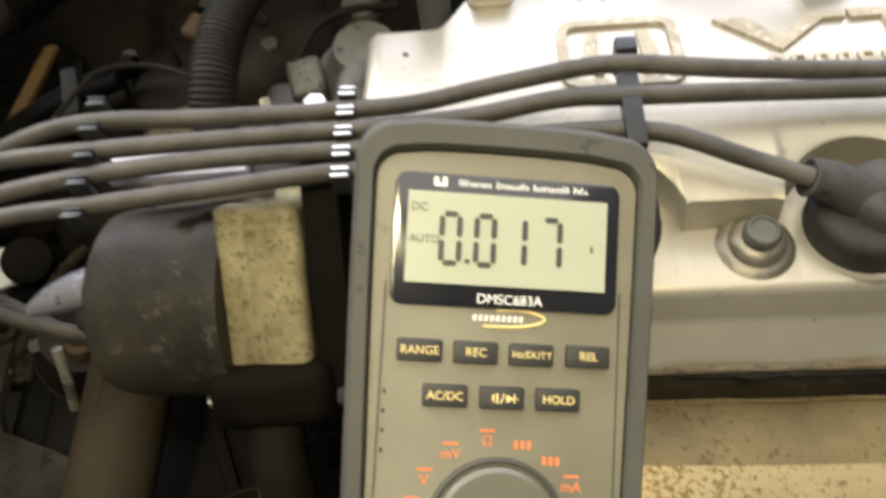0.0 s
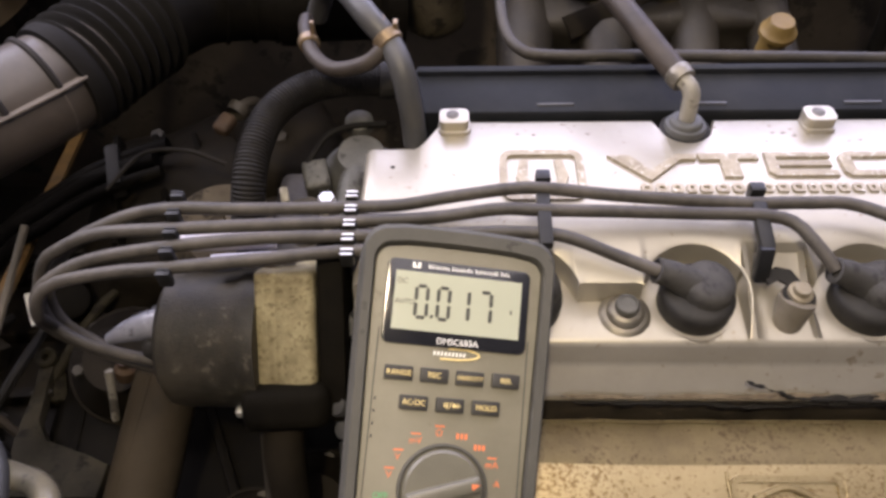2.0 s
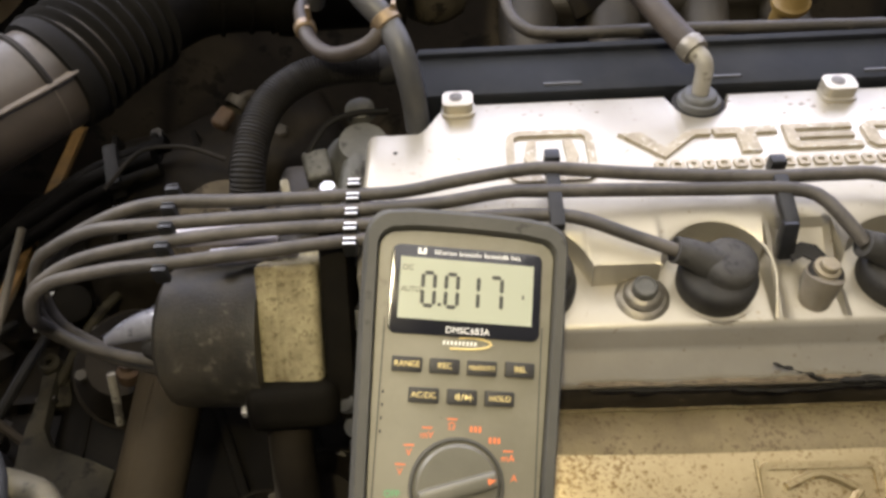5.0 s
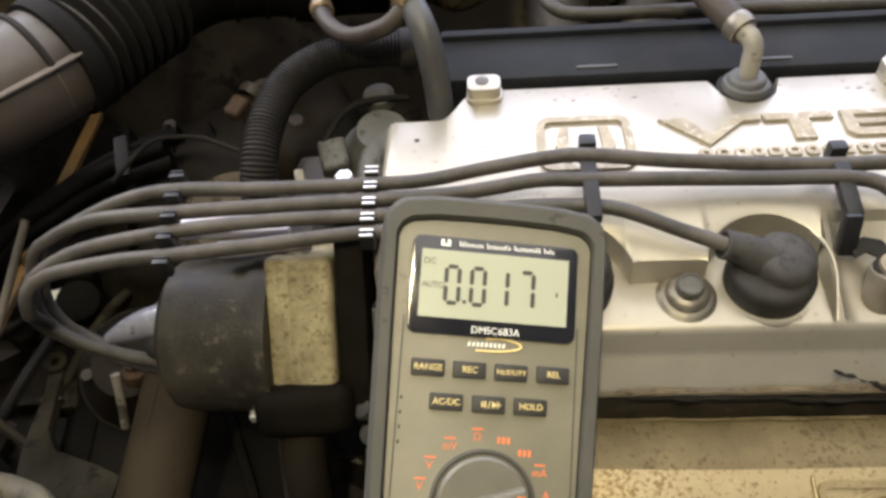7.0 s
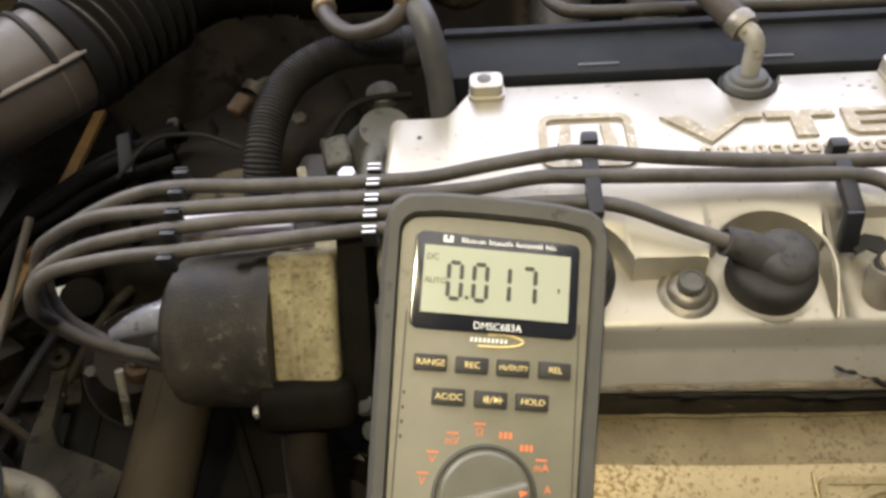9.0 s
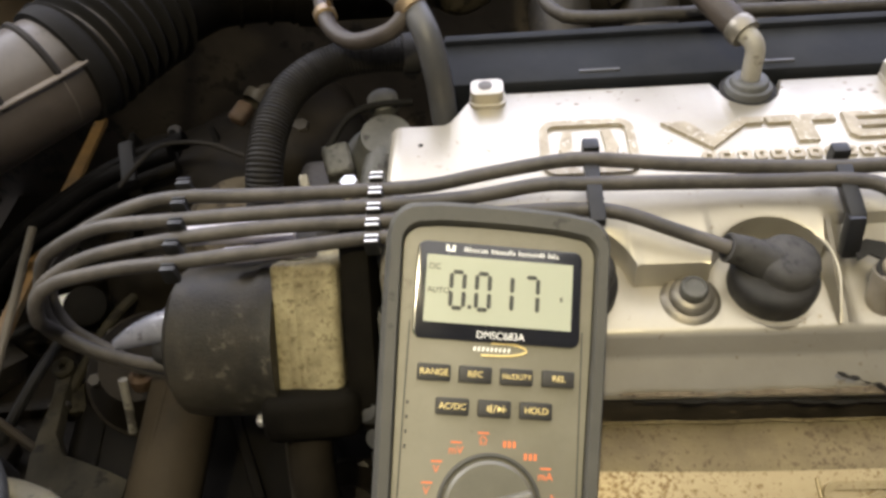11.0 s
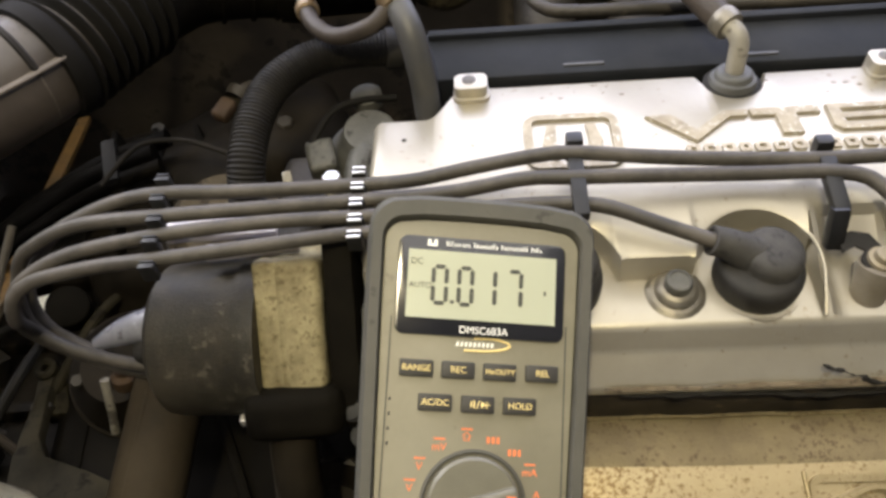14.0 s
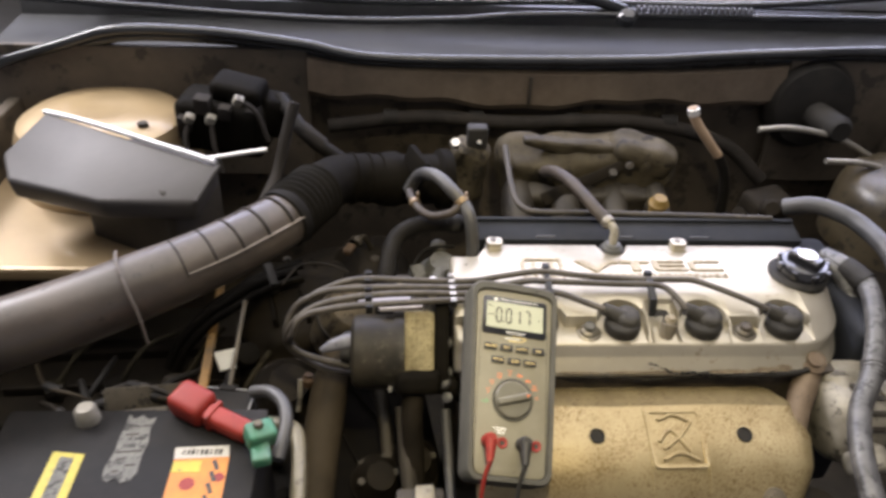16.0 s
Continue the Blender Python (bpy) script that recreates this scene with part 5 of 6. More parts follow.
def lower_left():
    h = thing("radiator_hose", "wide brown dusty radiator hose", "hose")
    part("hose", sweep([(-0.353, -0.02, 0.735), (-0.365, -0.060, 0.722), (-0.371, -0.10, 0.705), (-0.376, -0.16, 0.685), (-0.381, -0.25, 0.655), (-0.387, -0.40, 0.60)], 0.0225, 20, 0.01), BROWNHOSE, h)
    part("mould_seam", sweep([(-0.371, -0.0805, 0.7370), (-0.3765, -0.1165, 0.7217), (-0.381, -0.165, 0.7055), (-0.386, -0.255, 0.6755)], 0.0011, 6, 0.01), BROWNHOSE, h, "raised mould seam")
    r = thing("bracket_arm", "flat dusty cast bracket arm with a flared foot", "bracket")
    arm = [(-0.511, -0.008), (-0.505, -0.004), (-0.497, -0.010), (-0.4945, -0.035), (-0.4890, -0.068), (-0.4780, -0.084), (-0.4420, -0.096), (-0.4230, -0.104), (-0.4240, -0.130), (-0.4930, -0.130), (-0.5030, -0.085), (-0.5045, -0.040)]
    part("arm", slab(arm, 0.010, m=pose(0, 0, 0.643), bevel=0.003), ARMDUST, r)
    part("eye", lathe([(0.003, -0.002), (0.0085, -0.002), (0.0085, 0.006), (0.006, 0.008), (0.003, 0.006), (0.003, -0.002)], (-0.5035, -0.013, 0.652), (0.1, -0.2, 1), 20), ARMDUST, r)
    k = thing("drain_fitting", "corroded brass fitting with a small cream tube", "fitting")
    part("fitting", lathe([(0.006, 0), (0.0075, 0.004), (0.0075, 0.010), (0.005, 0.013), (0.005, 0.017), (0, 0.017)], (-0.396, -0.072, 0.720), (0.2, 0.2, 1), 14), RUST, k)
    part("tube", sweep([(-0.402, -0.076, 0.735), (-0.403, -0.085, 0.715), (-0.405, -0.092, 0.698)], 0.0029, 10, 0.004), CREAMCAST, k, "small cream tube")
    # castings whose colour holds the shade down here
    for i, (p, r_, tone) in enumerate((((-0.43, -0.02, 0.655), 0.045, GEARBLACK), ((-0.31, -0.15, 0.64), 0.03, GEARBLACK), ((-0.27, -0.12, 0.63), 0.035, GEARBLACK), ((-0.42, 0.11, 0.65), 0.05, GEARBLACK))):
        t = thing("gearbox_lump", "oily gearbox casting darkened for deep shade", "gearbox casting", "gearbox castings")
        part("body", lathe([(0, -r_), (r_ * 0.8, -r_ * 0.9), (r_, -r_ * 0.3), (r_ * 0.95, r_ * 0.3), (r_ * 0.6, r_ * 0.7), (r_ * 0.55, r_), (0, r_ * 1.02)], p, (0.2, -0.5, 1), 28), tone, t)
        part("rib", lathe([(r_ * 1.0, -0.004), (r_ * 1.06, -0.003), (r_ * 1.06, 0.003), (r_ * 1.0, 0.004)], p, (0.2, -0.5, 1), 28), tone, t)
        for a in range(0, 360, 72):
            q = Vector(p) + Vector((r_ * 0.75 * math.cos(radians(a)), r_ * 0.75 * math.sin(radians(a)), r_ * 0.5))
            part("bolt", hexnut(0.005, 0.006, q, (0.2, -0.5, 1)), GRIME, t)
    g = thing("gearbox", "oily gearbox case deep in the bay, near black for shade", "gearbox")
    # case and ribs painted almost black for deep shade
    part("case", box((0.26, 0.36, 0.2), (-0.37, -0.08, 0.53), 0.03, (0, 6, 8), segs=3), SHADEBLACK, g)
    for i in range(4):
        part("rib", box((0.008, 0.20 - 0.02 * i, 0.02), (-0.46 + i * 0.05, -0.10 + 0.02 * i, 0.632 - 0.004 * i), 0.003, (0, 6, 8 + 9 * i)), SHADEBLACK, g)
    part("breather", lathe([(0.012, 0), (0.012, 0.012), (0.008, 0.016), (0, 0.017)], (-0.42, -0.17, 0.632), (0, -0.2, 1), 18), SHADEBLACK, g)
    tc = thing("transmission_case", "dusty transmission casting below the intake tube, darkened for shade", "transmission")
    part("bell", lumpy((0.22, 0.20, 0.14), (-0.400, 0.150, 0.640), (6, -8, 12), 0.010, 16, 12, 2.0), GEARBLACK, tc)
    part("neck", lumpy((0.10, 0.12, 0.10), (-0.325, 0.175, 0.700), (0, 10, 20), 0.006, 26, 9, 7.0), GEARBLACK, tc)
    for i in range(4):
        part("rib", box((0.006, 0.13, 0.016), (-0.470 + 0.040 * i, 0.130 + 0.006 * i, 0.706 - 0.002 * i), 0.002, (6, -8, 14 + 5 * i)), SHADEBLACK, tc)
    for x, y, z in ((-0.455, 0.205, 0.704), (-0.385, 0.085, 0.704), (-0.320, 0.150, 0.746)):
        part("bolt", hexnut(0.007, 0.008, (x, y, z), (0.1, -0.2, 1)), GRIME, tc)
    sp = thing("shift_cable", "pair of dusty black shift cables with a clamp", "cable")
    for dx, dy, r in ((0.0, 0.0, 0.0085), (0.006, 0.019, 0.0075), (0.010, -0.016, 0.0060)):
        part("cable", sweep([(-0.430 + dx, 0.140 + dy, 0.735), (-0.465 + dx, 0.132 + dy, 0.728), (-0.4984 + dx, 0.116 + dy, 0.722), (-0.520 + dx, 0.092 + dy, 0.720), (-0.545 + dx, 0.074 + dy, 0.712), (-0.580 + dx, 0.055 + dy, 0.680), (-0.600 + dx, 0.045 + dy, 0.640)], r, 10, 0.006), SHADEBLACK, sp)
    part("clamp", box((0.012, 0.050, 0.020), (-0.466, 0.133, 0.728), 0.003, (4, 0, 20)), PITCH, sp, "folded black clamp")
    w = thing("wiring_loom", "black taped wiring loom hanging beside the engine", "wiring loom")
    part("loom", sweep([(-0.235, 0.03, 0.80), (-0.262, 0.00, 0.79), (-0.29, -0.02, 0.76), (-0.31, -0.03, 0.70), (-0.30, -0.09, 0.66), (-0.29, -0.18, 0.62)], 0.009, 10, 0.008), GRIME, w)
    part("loom", sweep([(-0.28, -0.12, 0.735), (-0.275, -0.16, 0.70), (-0.268, -0.22, 0.65), (-0.262, -0.32, 0.60)], 0.010, 10, 0.008), GRIME, w)
    part("loom", sweep([(-0.232, -0.13, 0.74), (-0.228, -0.18, 0.70), (-0.225, -0.26, 0.66)], 0.006, 10, 0.008), GREYHOSE, w)
    f = thing("relay_block", "small cream-topped relay under the multimeter", "relay")
    part("body", box((0.05, 0.04, 0.05), (-0.262, -0.245, 0.70), 0.004), GRIME, f)
    part("cream_top", box((0.020, 0.026, 0.016), (-0.258, -0.245, 0.732), 0.003), CREAM, f, "cream plastic top")
    c = thing("white_tag", "white plastic tag between cables", "tag")
    part("tag", box((0.030, 0.030, 0.004), (-0.517, 0.034, 0.664), 0.001, (20, 10, 30)), INKWHITE, c)
    d = thing("rubber_plug", "black round rubber plug beside the white tag", "plug")
    part("plug", lathe([(0, -0.02), (0.0150, -0.02), (0.0165, -0.004), (0.0160, 0.002), (0.0130, 0.0036), (0, 0.0040)], (-0.486, 0.024, 0.684), (0.3, -0.4, 0.9), 24), SHADEBLACK, d)


lower_left()


def bay_clutter():
    rng = random.Random(23)
    tones = (BROWNHOSE, GEARBLACK, PITCH, GRIME, BROWNHOSE)
    for i in range(5):
        w = thing("wiring_loom", "thin dirty wires sagging between tube and battery", "wiring loom", "bay wires")
        x, y = -0.73 + 0.035 * i, -0.09 + 0.03 * rng.random()
        pts = [(x - 0.04, y + 0.10 * rng.random(), 0.66), (x, y + 0.04 * rng.random(), 0.675 + 0.02 * rng.random()), (x + 0.05, y - 0.03 + 0.07 * rng.random(), 0.67 + 0.03 * rng.random()), (x + 0.10, y + 0.08 * (rng.random() - 0.3), 0.64)]
        part("wire", sweep(pts, 0.0025 + 0.003 * rng.random(), 8, 0.012), tones[i], w)
        part("tape_wrap", sweep([pts[1], [(p + q) / 2 for p, q in zip(pts[1], pts[2])]], 0.0062, 8, 0.01), PITCH, w)
    m = thing("clutch_bracket", "dusty folded steel bracket deep in the bay", "bracket")
    part("plate", box((0.09, 0.006, 0.05), (-0.60, -0.06, 0.675), 0.002, (-40, 8, 14)), OLDALLOY, m)
    part("plate", box((0.05, 0.05, 0.005), (-0.585, -0.10, 0.690), 0.002, (-8, 6, 14)), OLDALLOY, m)
    part("bolt", hexnut(0.008, 0.008, (-0.585, -0.10, 0.692)), RUST, m)
    m = thing("bay_tray", "dusty tray below the battery, darkened for shade", "tray")
    # tray and ribs share the shade-darkened casting colour
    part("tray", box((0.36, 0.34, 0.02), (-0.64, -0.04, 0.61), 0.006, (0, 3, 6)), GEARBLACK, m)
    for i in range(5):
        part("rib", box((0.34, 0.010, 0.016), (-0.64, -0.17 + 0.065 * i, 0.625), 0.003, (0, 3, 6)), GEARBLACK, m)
    for i in range(7):
        x, y = -0.74 + 0.04 * i, -0.10 + 0.13 * rng.random()
        k = thing("bay_connector", "dark dirty connector block on the bay tray", "connector", "bay connectors")
        s = 0.018 + 0.014 * rng.random()
        part("body", box((s, s * 1.3, s), (x, y, 0.635), 0.003, (30 * rng.random(), 30 * rng.random(), 90 * rng.random()), segs=2), (ARMDUST, GRIME, GEARBLACK)[i % 3], k)
        part("plug", box((s * 0.6, s * 0.6, s * 0.5), (x, y - s * 0.5, 0.645), 0.002, (20 * rng.random(), 0, 60 * rng.random())), (GRIME, ARMDUST)[i % 2], k)
        part("lead", sweep([(x, y, 0.64), (x + 0.03, y + 0.05, 0.67), (x + 0.02 + 0.05 * rng.random(), y + 0.11, 0.65)], 0.004, 8, 0.008), (ARMDUST, PITCH)[i % 2], k)


bay_clutter()


def behind_bundle():
    p = thing("thin_pipe", "thin dirty pipe deep behind the cables", "pipe")
    part("pipe", sweep([(-0.440, 0.070, 0.765), (-0.4266, 0.097, 0.770), (-0.416, 0.107, 0.772), (-0.3985, 0.1094, 0.772), (-0.3797, 0.1086, 0.770), (-0.355, 0.105, 0.760)], 0.0018, 8, 0.006), DULLDARK, p)
    d = thing("starter_motor", "dark rounded starter motor housing deep in the bay", "starter motor")
    part("drum", lathe([(0, -0.05), (0.040, -0.05), (0.043, -0.02), (0.043, 0.02), (0.036, 0.036), (0.018, 0.042), (0, 0.043)], (-0.352, 0.050, 0.722), (0.35, -0.25, 0.9), 36), DUSTY, d)
    part("band", lathe([(0.043, -0.004), (0.0445, -0.003), (0.0445, 0.003), (0.043, 0.004)], (-0.352, 0.050, 0.722), (0.35, -0.25, 0.9), 36), GRIME, d)
    part("stud", hexnut(0.006, 0.010, (-0.337, 0.040, 0.760), (0.35, -0.25, 0.9)), OLDALLOY, d)
    k = thing("brown_plug", "small ochre brown electrical plug behind the hose", "plug")
    part("body", box((0.013, 0.018, 0.011), (-0.354, 0.126, 0.784), 0.004, (15, 10, -25), segs=3), RUST, k)
    part("collar", lathe([(0.008, 0), (0.009, 0.003), (0.009, 0.008), (0, 0.009)], (-0.347, 0.135, 0.787), (0.4, 0.8, 0.2), 16), GRIME, k)
    part("lead", sweep([(-0.345, 0.140, 0.789), (-0.335, 0.155, 0.785), (-0.325, 0.165, 0.76)], 0.004, 8, 0.006), GRIME, k)


behind_bundle()


# ---- air intake ----
def intake():
    ob = thing("intake_tube", "dusty grey moulded air intake tube with ribs", "intake tube")
    axis = [(x - 0.004, y + 0.004, z + 0.004) for x, y, z in ((-0.410, 0.090, 0.868), (-0.424, 0.060, 0.868), (-0.448, 0.030, 0.868), (-0.495, -0.018, 0.866), (-0.555, -0.062, 0.862), (-0.63, -0.110, 0.856), (-0.74, -0.165, 0.848), (-0.86, -0.21, 0.84))]
    part("tube", sweep(axis, lambda r, L: 0.0335 + 0.004 * min(1, r / 0.25), 36, 0.008), TUBEGREY, ob)
    line = spline(axis, 0.002)
    lip, run = [], 0.0
    for a, b in zip(line, line[1:]):
        way = (b - a).normalized()
        side = way.cross(Vector((0, 0, 1))).normalized()
        up = side.cross(way)
        side = side if side.y < 0 else -side
        step = (b - a).length
        for mk in (0.049, 0.082, 0.115, 0.148, 0.181):
            if run <= mk < run + step:
                arc = [a + (side * math.cos(radians(g)) + up * math.sin(radians(g))) * 0.0346 for g in range(20, 201, 12)]
                # rib made wider and darker than the tube to paint in its shadow
                part("rib", sweep(arc, 0.0022, 6, 0.004), DULLDARK, ob, "raised rib darkened for its cast shade")
                low = [a + (side * math.cos(radians(g)) + up * math.sin(radians(g))) * 0.0337 for g in range(-60, 21, 10)]
                part("rib", sweep(low, 0.0008, 6, 0.004), TUBEEDGE, ob)
        if 0.033 < run < 0.178:
            lip.append((a + (side * math.cos(radians(24)) + up * math.sin(radians(24))) * 0.0342, side, up))
        run += step
    # moulding flange along the side of the ribbed stretch
    one = bmesh.new()
    rows = [[one.verts.new(q + s * dx + u * dz) for dx, dz in ((-0.002, -0.0014), (0.0036, 0.0002), (0.0040, 0.0014), (0.0034, 0.0022), (-0.002, 0.0018))] for q, s, u in lip[::3]]
    for a, b in zip(rows, rows[1:]):
        for k in range(5):
            one.faces.new((a[k], a[(k + 1) % 5], b[(k + 1) % 5], b[k]))
    one.faces.new(rows[0])
    one.faces.new(rows[-1][::-1])
    part("seam_flange", one, TUBEEDGE, ob, "pale moulding flange")
    far = next(i for i in range(len(line)) if sum((q - p).length for p, q in zip(line[:i], line[1:i + 1])) > 0.031)
    head = line[far]
    out = (line[far - 2] - line[far + 2]).normalized()
    part("end_collar", lathe([(0.033, -0.004), (0.0375, -0.003), (0.0385, 0.002), (0.0385, 0.008), (0.037, 0.011), (0.033, 0.012)], head, out, 40), BELLOWS, ob)
    part("bellows", sweep([head + out * 0.006, line[0], (-0.403, 0.118, 0.871), (-0.3955, 0.135, 0.869)], lambda r, L: 0.0365 + 0.0032 * math.sin(r * 2 * math.pi / 0.0100), 36, 0.0012), BELLOWS, ob, "black rubber bellows")
    # duct, its ribs and the throttle body are blackened to read as shaded
    b = part("rear_duct", sweep([(-0.3975, 0.131, 0.8695), (-0.384, 0.158, 0.866), (-0.368, 0.182, 0.862), (-0.338, 0.200, 0.855), (-0.300, 0.208, 0.848)], 0.0345, 30, 0.006), SHADEBLACK, ob, "dark ribbed rear duct")
    for q in ((-0.352, 0.193, 0.858), (-0.332, 0.2018, 0.854), (-0.315, 0.2055, 0.851)):
        part("rib", lathe([(0.034, -0.0014), (0.0368, -0.001), (0.0368, 0.001), (0.034, 0.0014)], q, (0.92, 0.33, -0.18), 32), SHADEBLACK, b)
    t = thing("throttle_body", "dark grimy throttle body on the intake", "throttle body")
    part("body", lathe([(0.038, 0), (0.040, 0.02), (0.036, 0.03), (0.036, 0.08), (0.044, 0.085), (0.044, 0.10), (0, 0.10)], (-0.312, 0.206, 0.850), (0.95, 0.2, -0.1), 32), SHADEBLACK, t)
    part("lever", box((0.010, 0.05, 0.03), (-0.262, 0.19, 0.885), 0.003, (10, 20, 30)), SHADEBLACK, t)
    s = thing("tube_strap", "thin pale cable tied across the intake tube", "cable")
    part("cable", sweep([(-0.588, -0.055, 0.905), (-0.5789, -0.0800, 0.9075), (-0.566, -0.102, 0.893), (-0.555, -0.113, 0.868), (-0.550, -0.118, 0.83)], 0.0015, 8, 0.005), TUBEEDGE, s)


intake()


def airbox():
    ob = thing("air_filter_box", "grey plastic air filter box with bright edges", "air filter box")
    top = [(-0.766, 0.237, 0.932), (-0.506, 0.098, 0.928), (-0.532, 0.060, 0.896), (-0.648, 0.068, 0.893), (-0.776, 0.114, 0.896), (-0.80, 0.165, 0.905)]
    one = bmesh.new()
    up = [one.verts.new(p) for p in top]
    cx, cy = -0.65, 0.12
    dn = [one.verts.new((cx + (x - cx) * 0.97, cy + (y - cy) * 0.97 + 0.004, z - 0.030)) for x, y, z in top]
    one.faces.new(up)
    one.faces.new(dn[::-1])
    for i in range(6):
        one.faces.new((up[i], dn[i], dn[(i + 1) % 6], up[(i + 1) % 6]))
    bmesh.ops.bevel(one, geom=one.edges[:], offset=0.006, segments=3, affect="EDGES", profile=0.5)
    part("lid", one, BOXGREY, ob, "grey plastic lid")
    part("lower_box", box((0.15, 0.10, 0.13), (-0.61, 0.145, 0.84), 0.012, (0, 0, -28), segs=3), GRIME, ob)
    edge = [(-0.768, 0.240, 0.930), (-0.70, 0.205, 0.933), (-0.60, 0.150, 0.932), (-0.512, 0.103, 0.930)]
    part("lid_edge", sweep(edge, 0.0038, 8, 0.02), PALEEDGE, ob, "bright lid edge")
    part("lid_edge", sweep([(-0.506, 0.098, 0.928), (-0.518, 0.082, 0.914), (-0.531, 0.062, 0.898)], 0.003, 8, 0.02), BOXGREY, ob)
    r = thing("hood_prop", "thin bright steel rod beside the air box", "rod")
    part("rod", sweep([(-0.524, 0.106, 0.932), (-0.49, 0.122, 0.931), (-0.4546, 0.137, 0.930)], 0.0030, 8, 0.01), BRIGHT, r)
    k = thing("wiring_connector", "white plastic plugs on a dark fuse block", "connector")
    part("block", box((0.13, 0.07, 0.08), (-0.540, 0.295, 0.895), 0.018, (6, 4, -10), segs=3), SHADEBLACK, k)
    part("cover", box((0.075, 0.05, 0.03), (-0.515, 0.295, 0.945), 0.012, (10, 8, -14), segs=3), SHADEBLACK, k)
    part("shoulder", box((0.05, 0.05, 0.06), (-0.470, 0.300, 0.905), 0.014, (4, 18, 20), segs=3), SHADEBLACK, k)
    for x, y, z, s in ((-0.560, 0.262, 0.935, 0.022), (-0.530, 0.258, 0.925, 0.018), (-0.590, 0.265, 0.905, 0.020), (-0.495, 0.262, 0.920, 0.016)):
        part("relay", box((s, s * 0.8, s * 1.2), (x, y, z), 0.003, (12, 6, -8), segs=2), DULLDARK, k)
    for q in ([(-0.578, 0.250, 0.918), (-0.585, 0.235, 0.890), (-0.570, 0.22, 0.86)], [(-0.549, 0.250, 0.917), (-0.545, 0.232, 0.885), (-0.535, 0.22, 0.85)], [(-0.508, 0.255, 0.945), (-0.485, 0.248, 0.930), (-0.470, 0.24, 0.89)]):
        part("lead", sweep(q, 0.0035, 8, 0.006), DULLDARK, k)
    for x, z in ((-0.578, 0.920), (-0.549, 0.919), (-0.508, 0.9476)):
        part("plug", box((0.013, 0.012, 0.014), (x, 0.247, z), 0.003, (20, 25, 15)), CREAMCAST, k)
    part("loom", sweep([(-0.43, 0.24, 0.95), (-0.445, 0.22, 0.90), (-0.456, 0.20, 0.86), (-0.47, 0.15, 0.84)], 0.008, 10, 0.01), DULLDARK, k)
    w = thing("wiring_loom", "dark wiring loom beside the air box", "wiring loom")
    part("loom", sweep([(-0.46, 0.30, 0.93), (-0.42, 0.25, 0.90), (-0.38, 0.24, 0.87), (-0.33, 0.25, 0.83)], 0.011, 10, 0.01), HOSE, w)
    part("tape_wrap", sweep([(-0.425, 0.256, 0.903), (-0.41, 0.246, 0.894), (-0.395, 0.242, 0.883)], 0.0122, 10, 0.006), DULLDARK, w)


airbox()


